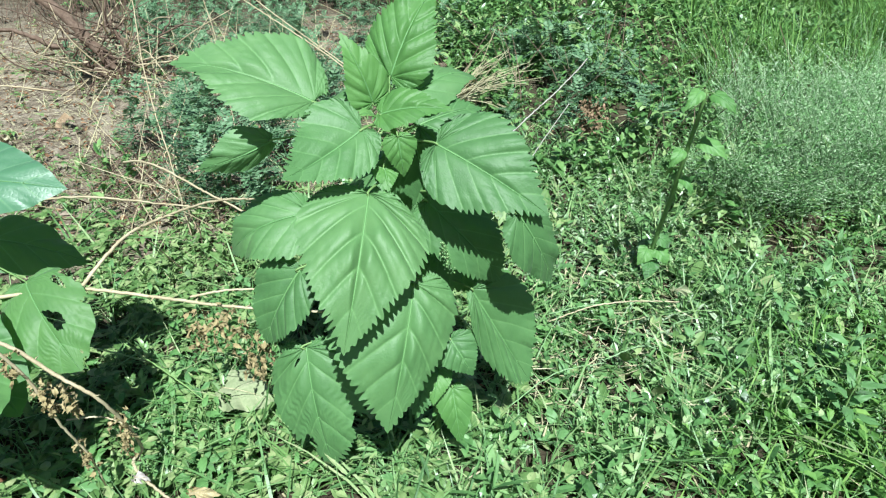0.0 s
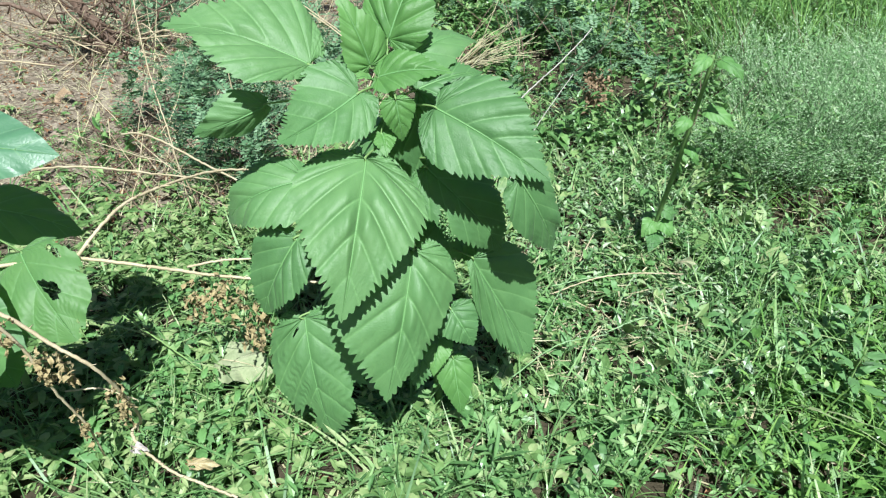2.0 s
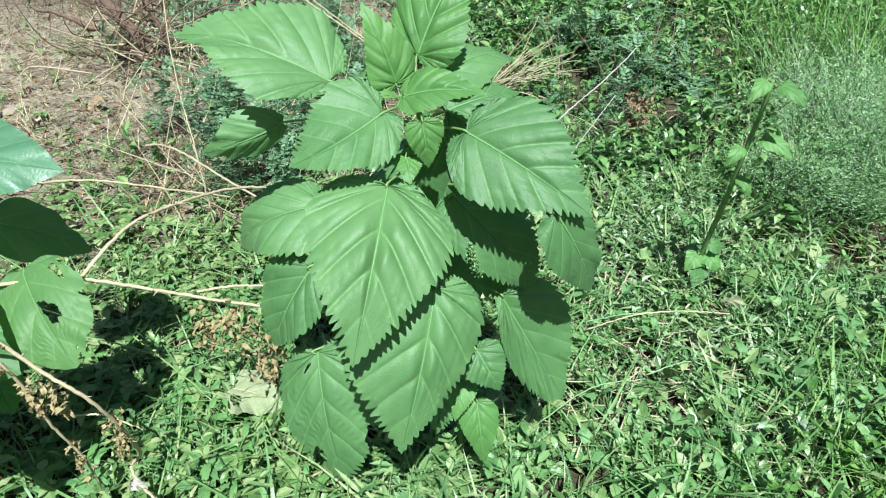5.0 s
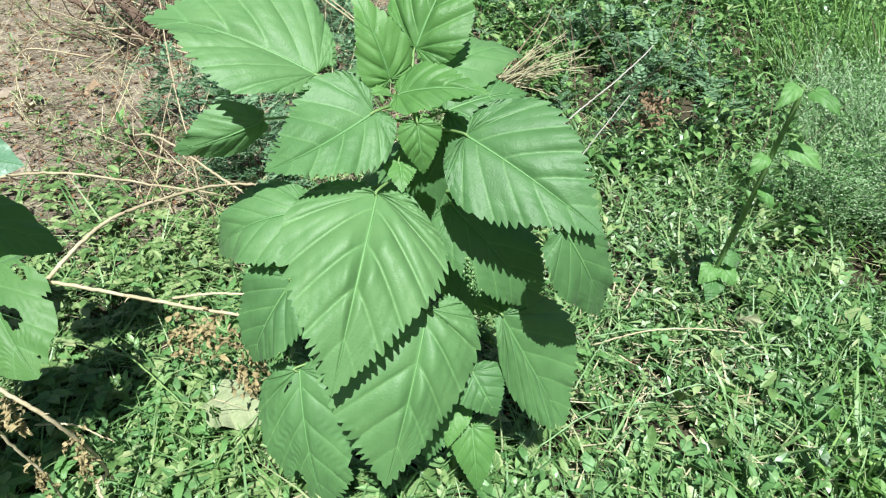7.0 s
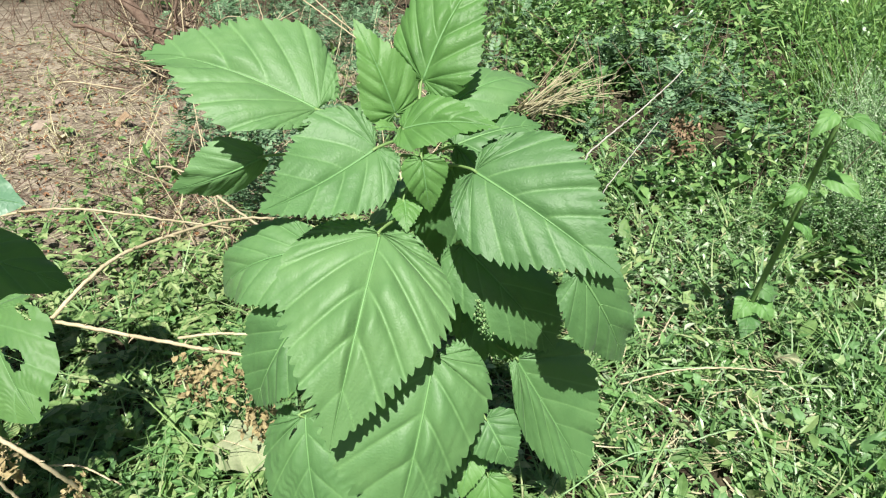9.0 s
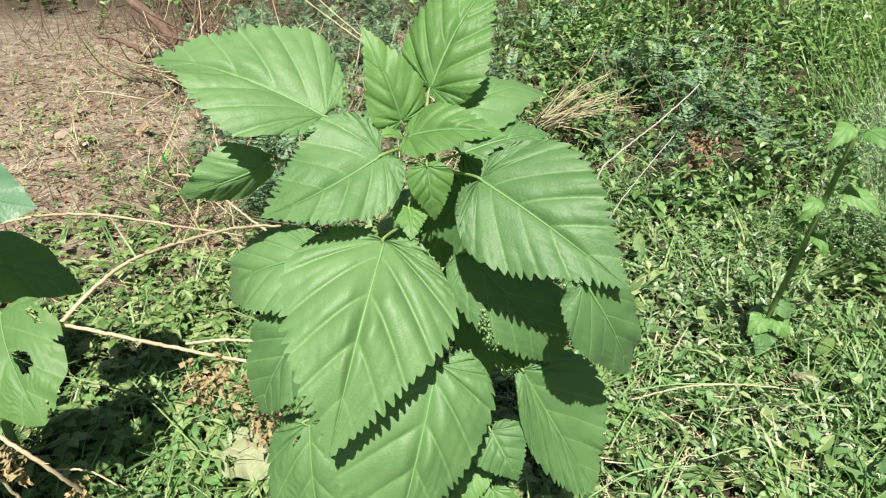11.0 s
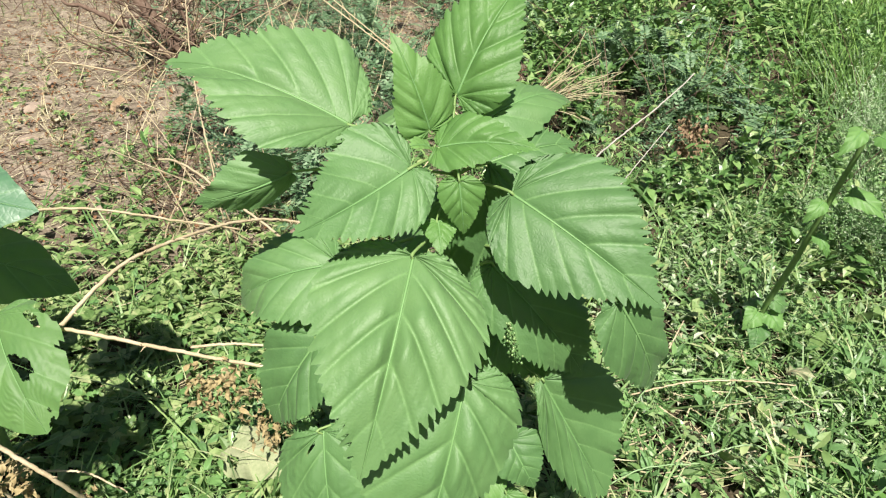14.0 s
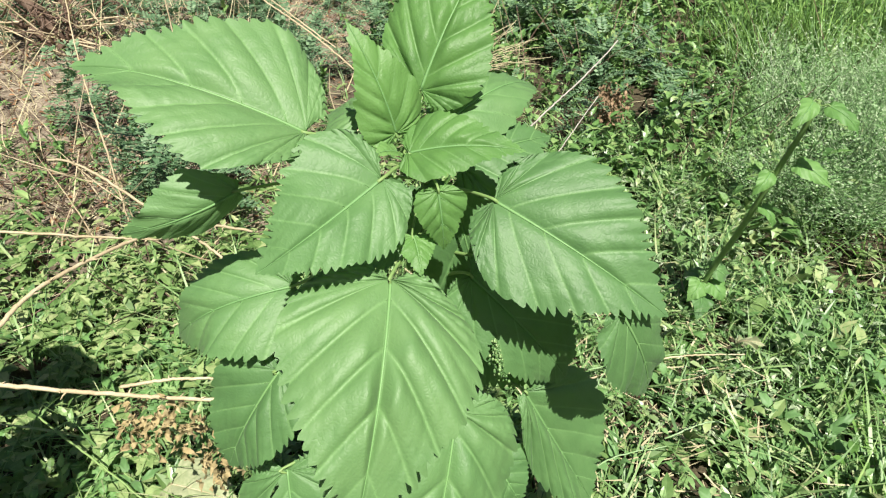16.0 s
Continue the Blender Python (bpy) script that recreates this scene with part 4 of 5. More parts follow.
def turned(vf, rz, rx=0.0, at=(0, 0, 0), size=1.0):
    v, f = vf
    m = np.array(Euler((rx, 0, rz)).to_matrix())
    return v * size @ m.T + np.array(at), f


def join(list_vf):
    vs, fs, at = [], [], 0
    for v, f in list_vf:
        vs.append(v)
        fs.append(f + at)
        at += len(v)
    return np.concatenate(vs), np.concatenate(fs)


def thin_stem(points, r):
    v, q, t = tube(points, r, 3)
    return v, np.concatenate([q[:, [0, 1, 2]], q[:, [0, 2, 3]], t])


def sprig_pieces(r, height, leaf_l, leaf_w, n, spread=0.5, narrow=1.0):
    """A small herb: a leaning stem with leaves up its length and a tuft on top."""
    lean = r.uniform(-spread, spread, 2) * height
    pts = np.array([(0, 0, -0.01), (lean[0] * 0.3, lean[1] * 0.3, height * 0.5), (lean[0], lean[1], height)])
    out = [thin_stem(pts, [0.0014, 0.001, 0.0006])]
    for k in range(n):
        t = (k + 0.8) / n
        at = pts[0] * (1 - t) ** 2 + 2 * pts[1] * t * (1 - t) + pts[2] * t * t
        s = (0.65 + 0.5 * math.sin(math.pi * min(1, t))) * r.uniform(0.75, 1.2)
        out.append(turned(little_leaf(leaf_l, leaf_w, r.uniform(0.1, 0.5), r.uniform(0.0, 0.5)), r.uniform(0, 6.28), r.uniform(-0.35, 1.15), at, s))
    return out


def sprig(*a, **k):
    return join(sprig_pieces(*a, **k))


def creeper(r):
    """A palm-like leaf of five leaflets on a thin stalk."""
    h = r.uniform(0.03, 0.10)
    top = np.array([r.uniform(-0.02, 0.02), r.uniform(-0.02, 0.02), h])
    out = [thin_stem(np.array([(0, 0, -0.01), top * (0.5, 0.5, 0.55), top]), [0.0012, 0.001, 0.0008])]
    n, turn0 = r.integers(3, 6), r.uniform(0, 6.28)
    for k in range(n):
        out.append(turned(little_leaf(r.uniform(0.030, 0.050), r.uniform(0.020, 0.033), 0.25, 0.3), turn0 + k * (4.8 / n), r.uniform(-0.1, 0.25), top))
    return join(out)


def tuft(r, lo, hi, n, width, lean=0.9):
    out = []
    for k in range(n):
        l = r.uniform(lo, hi)
        out.append(turned(grass_leaf(l, width * r.uniform(0.6, 1.2), r.uniform(0.25, lean)), r.uniform(0, 6.28), 0, (r.normal(0, 0.008), r.normal(0, 0.008), -0.005)))
    return join(out)


def feather(r, length, pairs, leaflet):
    """A pinnate frond along +y."""
    t = np.linspace(0, 1, 5)
    line = np.stack([0 * t, length * t, 0.10 * length * np.sin(np.pi * t) - 0.12 * length * t ** 2], -1)
    out = [thin_stem(line, np.linspace(0.0011, 0.0005, 5))]
    for k in range(pairs):
        a = (k + 1.2) / (pairs + 0.6)
        at = np.array([np.interp(a, t, line[:, n]) for n in range(3)])
        s = leaflet * (0.55 + 0.55 * math.sin(math.pi * a))
        for side in (-1, 1):
            w, ang = 0.26 * s, side * r.uniform(0.9, 1.25)
            d, p = np.array([-math.sin(ang), math.cos(ang), r.uniform(-0.05, 0.25)]), np.array([math.cos(ang), math.sin(ang), 0])
            out.append((np.stack([at, at + d * s * 0.5 - p * w, at + d * s, at + d * s * 0.5 + p * w]), np.array([(0, 1, 2), (0, 2, 3)])))
    return join(out)


def feather_bush(r, height, n, frond, pairs, leaflet):
    out = [thin_stem(np.array([(0, 0, -0.02), (r.uniform(-0.05, 0.05), r.uniform(-0.05, 0.05), height * 0.6), (r.uniform(-0.1, 0.1), r.uniform(-0.1, 0.1), height)]), [0.0035, 0.002, 0.001])]
    for k in range(n):
        z = height * r.uniform(0.15, 1.0)
        out.append(turned(feather(r, frond * r.uniform(0.6, 1.2), pairs, leaflet), r.uniform(0, 6.28), r.uniform(-0.3, 0.8), (r.normal(0, 0.03), r.normal(0, 0.03), z)))
    return join(out)


def fine_weed(r, height, stems):
    """Many thin branching stems with tiny pale leaves and buds."""
    out = []
    for k in range(stems):
        end = np.array([r.normal(0, 0.32), r.normal(0, 0.32), r.uniform(0.6, 1.0)]) * height
        mid = end * (0.4, 0.4, 0.55)
        out.append(thin_stem(np.array([(0, 0, -0.01), mid, end]), [0.0013, 0.0009, 0.0005]))
        for j in range(26):
            t = r.uniform(0.25, 1)
            at = 2 * mid * t * (1 - t) + end * t * t + r.normal(0, 0.02, 3) * t
            s = r.uniform(0.005, 0.012)
            w = s * r.uniform(0.15, 0.42)
            a = r.uniform(0, 6.28)
            d, p = np.array([math.cos(a), math.sin(a), r.uniform(-0.2, 0.7)]), np.array([-math.sin(a), math.cos(a), 0.2])
            out.append((np.stack([at, at + d * s * 0.5 - p * w, at + d * s, at + d * s * 0.5 + p * w]), np.array([(0, 1, 2), (0, 2, 3)])))
    return join(out)


def scatter(kinds, places, sizes, tilt=0.12, face=None):
    """All copies of some small plants as one set of faces."""
    vs, fs, at = [], [], 0
    pick = rng.integers(0, len(kinds), len(places))
    rz = rng.uniform(0, 2 * np.pi, len(places)) if face is None else rng.normal(face, 0.5, len(places))
    tx, ty = rng.normal(0, tilt, len(places)), rng.normal(0, tilt, len(places))
    for k, (v, f) in enumerate(kinds):
        mine = np.where(pick == k)[0]
        if not len(mine):
            continue
        c, s = np.cos(rz[mine]), np.sin(rz[mine])
        x = v[None, :, 0] * c[:, None] - v[None, :, 1] * s[:, None]
        y = v[None, :, 0] * s[:, None] + v[None, :, 1] * c[:, None]
        z = np.broadcast_to(v[None, :, 2], x.shape)
        x, y = x + z * tx[mine][:, None], y + z * ty[mine][:, None]
        p = np.stack([x, y, z], -1) * sizes[mine][:, None, None] + places[mine][:, None]
        vs.append(p.reshape(-1, 3))
        fs.append((f[None] + (np.arange(len(mine)) * len(v))[:, None, None]).reshape(-1, 3) + at)
        at += p.shape[0] * p.shape[1]
    return np.concatenate(vs), np.concatenate(fs)


def spots(n, x0, x1, y0, y1, keep=None):
    """Random places on the ground in a stretch of the plan, thinned by keep(x, y)."""
    x, y = rng.uniform(x0, x1, n), rng.uniform(y0, y1, n)
    reach = 0.07 * min(x1 - x0, y1 - y0)
    x, y = x + rng.normal(0, reach, n), y + rng.normal(0, reach, n)
    if keep is not None:
        ok = rng.uniform(0, 1, n) < keep(x, y)
        x, y = x[ok], y[ok]
    return np.stack([x, y, lie(x, y)], -1)


def clumped(x, y, s=3.0, p=0.0):
    """A smooth patchiness from 0 to 1."""
    return np.clip(0.5 + 0.35 * np.sin(s * x + 1.3 * np.sin(s * 0.7 * y + p) + p) + 0.35 * np.sin(s * 1.21 * y + 1.7 * np.sin(s * 0.6 * x) + 2 * p), 0, 1)


def sizes_of(n, lo, hi):
    return rng.uniform(lo, hi, n)


tr = np.random.default_rng(21)
SPRIGS = [sprig(tr, tr.uniform(0.05, 0.14), tr.uniform(0.026, 0.048), tr.uniform(0.011, 0.023), int(tr.integers(7, 11))) for k in range(14)]
NARROW = [sprig(tr, tr.uniform(0.06, 0.15), tr.uniform(0.045, 0.085), tr.uniform(0.007, 0.013), int(tr.integers(6, 10))) for k in range(6)]
CREEPERS = [creeper(tr) for k in range(8)]
TUFTS = [tuft(tr, 0.06, 0.21, 6, 0.0064, 1.3) for k in range(10)]
TALL_TUFTS = [tuft(tr, 0.25, 0.62, 14, 0.008, 0.75) for k in range(8)]
FEATHERS = [feather_bush(tr, tr.uniform(0.16, 0.34), 22, 0.12, 7, 0.024) for k in range(6)]
FINE = [fine_weed(tr, tr.uniform(0.22, 0.42), 10) for k in range(6)]
BROADS = [sprig(tr, tr.uniform(0.16, 0.36), tr.uniform(0.05, 0.085), tr.uniform(0.028, 0.044), int(tr.integers(12, 20)), 0.35) for k in range(8)]

# meadow weeds in front and to the side
gap = lambda x, y: 1 - np.exp(-(((x - 1.27) / 0.30) ** 2 + ((y - 2.30) / 0.21) ** 2) ** 2)
patchy = lambda x, y: np.clip(0.1 + 1.3 * clumped(x, y, 8.5, 0.9), 0, 1) * np.clip(-0.1 + 1.9 * clumped(x, y, 27.0, 2.9), 0.05, 1)
# a stretch of shadow patches, imitated by darker grass and sprigs instead of light herbs
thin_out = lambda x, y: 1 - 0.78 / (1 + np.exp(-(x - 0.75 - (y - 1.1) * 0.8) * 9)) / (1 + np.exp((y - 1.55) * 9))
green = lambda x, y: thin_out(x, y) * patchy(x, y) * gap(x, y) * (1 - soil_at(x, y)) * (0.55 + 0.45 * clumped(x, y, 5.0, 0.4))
p = spots(5000, -0.45, 2.3, 0.75, 3.0, green)
stuff("meadow_herbs", *scatter(SPRIGS, p, sizes_of(len(p), 0.5, 1.3), 0.25), M_HERB, "low mixed green meadow herbs over earth", "weeds")
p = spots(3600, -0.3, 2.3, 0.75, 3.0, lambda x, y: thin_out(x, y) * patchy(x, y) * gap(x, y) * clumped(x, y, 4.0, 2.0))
stuff("narrow_leaved_herbs", *scatter(NARROW, p, sizes_of(len(p), 0.5, 1.1), 0.35), M_GRASS, "narrow-leaved green herbs among grass", "weeds")
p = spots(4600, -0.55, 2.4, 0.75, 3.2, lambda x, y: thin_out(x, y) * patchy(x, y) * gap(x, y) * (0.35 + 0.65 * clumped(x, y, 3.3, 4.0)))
stuff("short_grass", *scatter(TUFTS, p, sizes_of(len(p), 0.7, 1.4), 0.4), M_GRASS, "short green grass with dry blades mixed in", "grass")
p = spots(6800, -2.2, 0.2, 0.3, 2.75, lambda x, y: (1 - soil_at(x, y)) * np.clip(-0.05 + 1.5 * clumped(x, y, 19.0, 1.0), 0.06, 1) * (0.4 + 0.6 * clumped(x, y, 6.0, 1.0)) + 0.04)
stuff("creeping_weeds", *scatter(CREEPERS, p, sizes_of(len(p), 0.5, 1.15), 0.3), M_CLOVER, "creeping yellow-green weeds with small leaflets", "weeds")
p = spots(2400, -1.8, 0.0, 0.7, 2.6, lambda x, y: (1 - soil_at(x, y)) * clumped(x, y, 4.0, 3.0))
stuff("mixed_sprigs", *scatter(SPRIGS, p, sizes_of(len(p), 0.5, 1.1)), M_CLOVER, "small leafy sprigs among creeping weeds", "weeds")
BIG_SPRIGS = [sprig(tr, tr.uniform(0.06, 0.13), tr.uniform(0.038, 0.066), tr.uniform(0.019, 0.033), int(tr.integers(5, 8)), 0.6) for k in range(7)]
p = spots(1000, 0.05, 2.2, 0.8, 2.8, lambda x, y: gap(x, y) * np.clip((y - 1.05) * 1.6, 0.1, 1) * (0.3 + 0.7 * clumped(x, y, 5.0, 2.7)))
stuff("broad_sprigs", *scatter(BIG_SPRIGS, p, sizes_of(len(p), 0.6, 1.15), 0.25), M_CLOVER, "light green broad-leaved sprigs in grass", "weeds")
p = spots(750, -1.3, 0.3, 0.5, 1.9, lambda x, y: 0.3 + 0.7 * clumped(x, y, 5.0, 3.1))
stuff("grass_among_creepers", *scatter(TUFTS, p, sizes_of(len(p), 0.5, 1.0), 0.45), M_GRASS, "thin green grass among creeping weeds", "grass")
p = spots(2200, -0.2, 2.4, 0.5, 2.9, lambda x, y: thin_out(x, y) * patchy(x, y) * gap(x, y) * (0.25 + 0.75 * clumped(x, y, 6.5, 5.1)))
stuff("tiny_herbs", *scatter(CREEPERS, p, sizes_of(len(p), 0.3, 0.65), 0.3), M_HERB, "tiny green herbs filling gaps in grass", "weeds")
p = spots(1200, 0.22, 1.2, 1.5, 2.9, lambda x, y: 0.3 + 0.7 * clumped(x, y, 6.0, 4.4))
stuff("pale_sprigs", *scatter(SPRIGS, p, sizes_of(len(p), 0.5, 0.95), 0.25), M_PALE, "pale yellowish sprigs in a drier patch", "weeds")
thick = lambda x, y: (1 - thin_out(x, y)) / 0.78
# the darker green carries the shadow patches of this stretch
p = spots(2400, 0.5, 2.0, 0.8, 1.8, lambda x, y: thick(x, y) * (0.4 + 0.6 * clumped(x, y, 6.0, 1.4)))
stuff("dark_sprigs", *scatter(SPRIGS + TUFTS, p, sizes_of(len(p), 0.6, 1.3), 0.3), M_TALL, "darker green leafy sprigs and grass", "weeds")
# sprigs in a darker green, standing in for the hollow's deep shade
p = spots(40, 0.98, 1.55, 2.12, 2.42)
stuff("shaded_sprigs", *scatter(SPRIGS + TUFTS, p, sizes_of(len(p), 0.5, 1.0), 0.3), M_TALL, "dark green sprigs in a hollow", "weeds")
# sparse growth on the bare earth
p = spots(1600, -4.2, 0.3, 2.2, 6.5, lambda x, y: 0.15 + 0.5 * clumped(x, y, 2.6, 0.9) ** 3)
stuff("sparse_sprigs", *scatter(SPRIGS + CREEPERS, p, sizes_of(len(p), 0.5, 1.0)), M_CLOVER, "sparse green sprigs on dry earth", "weeds")
# taller growth behind
hollow = lambda x, y: 1 - 0.85 * np.exp(-(((x - 0.95) / 0.32) ** 2 + ((y - 3.1) / 0.17) ** 2)) - 0.6 * np.exp(-(((x - 0.45) / 0.25) ** 2 + ((y - 3.75) / 0.3) ** 2))
p = spots(2100, 0.05, 2.6, 2.5, 5.2, lambda x, y: hollow(x, y) * (0.04 + 0.96 * clumped(x, y, 6.5, 1.5) ** 1.9))
stuff("broad_weeds", *scatter(BROADS, p, sizes_of(len(p), 0.4, 1.0), 0.25), M_WEED, "waist-low broad-leaved green weeds", "weeds")
p = spots(3000, 0.9, 4.6, 3.7, 6.8, lambda x, y: np.clip((x - 0.33 * y) * 3, 0, 1) * (0.08 + 0.92 * clumped(x, y, 4.2, 0.2) ** 2.2) * hollow(x, y))
stuff("tall_grass", *scatter(TALL_TUFTS, p, sizes_of(len(p), 0.45, 1.15), 0.2), M_TALL, "tall fresh green grass in thick clumps", "grass")
p = spots(800, 1.36, 3.1, 2.44, 3.55, lambda x, y: gap(x, y) ** 3 * (0.15 + 0.85 * clumped(x, y, 4.4, 5.0) ** 1.4))
fv, ff = scatter(FINE, p, sizes_of(len(p), 0.75, 1.3), 0.2)
# their near edge leans out over the hollow
q = spots(85, 1.04, 1.66, 2.42, 2.74)
ov, of = scatter(FINE, q, sizes_of(len(q), 0.6, 1.25), 0.3)
ov[:, 1] -= (0.8 + 0.35 * np.sin(11 * ov[:, 0]) + 0.2 * np.sin(29 * ov[:, 0])) * np.clip(ov[:, 2] - 0.03, 0, 1)
stuff("pale_fine_weeds", np.concatenate([fv, ov]), np.concatenate([ff, of + len(fv)]), M_FINE, "pale feathery weeds with tiny whitish buds", "weeds")
p = np.concatenate([spots(12, -1.25, -0.6, 2.25, 3.2), spots(34, -1.75, -0.4, 3.2, 4.4), spots(100, -2.6, 0.1, 4.4, 7.2), spots(20, 0.15, 1.0, 3.1, 4.9)])
stuff("feathery_shrubs", *scatter(FEATHERS, p, sizes_of(len(p), 0.7, 1.35)), M_BLUE, "blue-green shrubs with fine feathery leaves", "shrubs")
p = spots(1000, -0.3, 2.4, 4.4, 7.0, lambda x, y: 0.1 + 0.9 * clumped(x, y, 3.4, 0.8) ** 1.3)
stuff("back_weeds", *scatter(BROADS, p, sizes_of(len(p), 0.7, 1.2), 0.2), M_WEED, "dense leafy green weeds behind shrubs", "weeds")
p = spots(500, 0.0, 1.8, 2.7, 4.7)
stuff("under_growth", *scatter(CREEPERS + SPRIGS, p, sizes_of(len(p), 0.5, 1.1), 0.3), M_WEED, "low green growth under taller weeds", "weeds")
p = spots(150, -1.6, 0.1, 2.4, 4.6, lambda x, y: 0.2 + 0.8 * clumped(x, y, 4.0, 0.7))
stuff("scattered_weeds", *scatter(BROADS, p, sizes_of(len(p), 0.35, 0.8), 0.3), M_WEED, "scattered leafy weeds on dry earth", "weeds")
# growth in the distance
p = spots(1400, -9, 9, 5.6, 17, lambda x, y: np.clip(1 - soil_at(x, y) * 1.0, 0, 1) * (0.4 + 0.6 * clumped(x, y, 0.9, 0.2)))
stuff("distant_weeds", *scatter(BROADS, p, sizes_of(len(p), 1.0, 1.9)), M_WEED, "rough green scrub farther off", "weeds")
p = spots(1000, -9, 9, 6.0, 17, lambda x, y: np.where(x < -0.8, np.clip((y - 8.5) / 3, 0, 1), 1.0))
stuff("distant_grass", *scatter(TALL_TUFTS, p, sizes_of(len(p), 0.9, 1.4)), M_TALL, "tall grass farther off", "grass")

# the same growth goes on, thinner, round about
def round_about(x, y):
    inside = np.clip(np.minimum(np.minimum(x + 0.6, 2.4 - x), y - 0.6) / 0.3, 0, 1)
    return (1 - inside) * np.clip(1.35 - np.hypot((x - 0.4) / 5.0, (y - 1.0) / 4.6), 0, 1) * (1 - soil_at(x, y)) * (0.3 + 0.7 * clumped(x, y, 4.0, 0.3))


p = spots(10000, -6, 7, -4.5, 5.5, round_about)
stuff("wayside_grass", *scatter(TUFTS, p, sizes_of(len(p), 0.8, 1.5), 0.4), M_GRASS, "thin grass round about", "grass")
p = spots(6000, -6, 7, -4.5, 5.5, round_about)
stuff("wayside_herbs", *scatter(SPRIGS, p, sizes_of(len(p), 0.8, 1.5), 0.2), M_HERB, "low green herbs round about", "weeds")
p = spots(4000, -4.5, 4.5, -2.5, 3.0, round_about)
stuff("wayside_creepers", *scatter(CREEPERS, p, sizes_of(len(p), 0.6, 1.2), 0.3), M_CLOVER, "creeping weeds round about", "weeds")
# litter
def straw_piece(r):
    l = r.uniform(0.03, 0.12)
    v, f = grass_leaf(l, 0.0042, 0.3, 3)
    return v[:, [0, 2, 1]] * (1, 1, 0.35) + (0, -l / 2, 0.004), f


STRAWS = [straw_piece(tr) for k in range(7)]
p = spots(19000, -4.6, 1.2, 0.8, 6.8, lambda x, y: 0.18 + 0.82 * soil_at(x, y))
stuff("straw_litter", *scatter(STRAWS, p, sizes_of(len(p), 0.5, 1.5), 0.3), M_STRAW, "scattered dry straw and stalks on earth", "litter")
p = spots(900, -1.6, 2.2, 0.8, 3.0)
p[:, 2] += rng.uniform(0.0, 0.06, len(p))
stuff("dry_grass_bits", *scatter(STRAWS, p, sizes_of(len(p), 0.5, 1.4), 0.5), M_STRAW, "dry pale grass bits caught among weeds", "litter")
p = spots(420, 0.22, 0.75, 1.2, 2.0)
p[:, 2] += rng.uniform(0.02, 0.09, len(p))
stuff("dry_patch", *scatter(STRAWS, p, sizes_of(len(p), 0.5, 1.1), 0.5), M_STRAW, "patch of dry pale grass beside a plant", "litter")
DEAD = [turned(little_leaf(0.035, 0.02, 0.6, 0.5), 0, 0.1) for k in range(3)]
p = spots(7000, -4.2, 0.6, 0.8, 6.5, lambda x, y: 0.25 + 0.75 * soil_at(x, y))
p[:, 2] += 0.008
stuff("dead_leaf_litter", *scatter(DEAD, p, sizes_of(len(p), 0.4, 1.1), 0.3), M_BROWN, "brown dead leaf litter", "litter")

# thin fallen twigs and low green growth on the bare strip
def fallen_twig(r):
    l = r.uniform(0.12, 0.4)
    pts = np.array([(-l / 2, 0, 0.004), (-l / 6, r.normal(0, 0.03), r.uniform(0.01, 0.05)), (l / 6, r.normal(0, 0.03), r.uniform(0.01, 0.06)), (l / 2, r.normal(0, 0.02), r.uniform(0.0, 0.07))])
    return thin_stem(spline(pts, 7), np.linspace(0.0026, 0.001, 7))


TWIGS = [fallen_twig(tr) for k in range(9)]
p = spots(1500, -4.6, 0.3, 2.1, 6.6, lambda x, y: soil_at(x, y) * (0.15 + 0.85 * clumped(x, y, 2.2, 0.6)))
stuff("fallen_twigs", *scatter(TWIGS, p, sizes_of(len(p), 0.5, 1.2), 0.2), M_BARK, "thin dark dry twigs fallen on earth", "twigs")
p = spots(700, -4.6, 0.3, 2.1, 6.6, lambda x, y: soil_at(x, y) * (0.15 + 0.85 * clumped(x, y, 2.2, 2.6)))
stuff("pale_twigs", *scatter(TWIGS, p, sizes_of(len(p), 0.4, 1.1), 0.3), M_TWIG, "thin pale dry twigs fallen on earth", "twigs")
low = lambda x, y: np.exp(-(((x + 1.75) / 0.38) ** 2 + ((y - 2.95) / 0.30) ** 2)) + 0.9 * np.exp(-(((x + 0.95) / 0.30) ** 2 + ((y - 2.5) / 0.45) ** 2)) + 0.5 * np.exp(-(((x + 2.6) / 0.7) ** 2 + ((y - 4.9) / 0.4) ** 2))
p = spots(5200, -3.6, 0.0, 2.0, 5.6, low)
stuff("low_green_growth", *scatter(CREEPERS + NARROW, p, sizes_of(len(p), 0.3, 0.8), 0.3), M_WEED, "thin low green growth on dry earth", "weeds")
p = spots(1200, -4.2, 0.0, 2.0, 6.0, lambda x, y: soil_at(x, y) * clumped(x, y, 3.1, 3.6))
stuff("dry_tufts", *scatter(TUFTS, p, sizes_of(len(p), 0.35, 0.8), 0.5), M_STRAW, "small dry grass tufts on earth", "grass")

# ---- dry shrub stump with a tangle of twigs ----
STUMP = thing("dry_shrub", (-2.25, 4.45, 0.0), "dead brown shrub stump with tangled dry twigs", "shrub")
kr = np.random.default_rng(77)
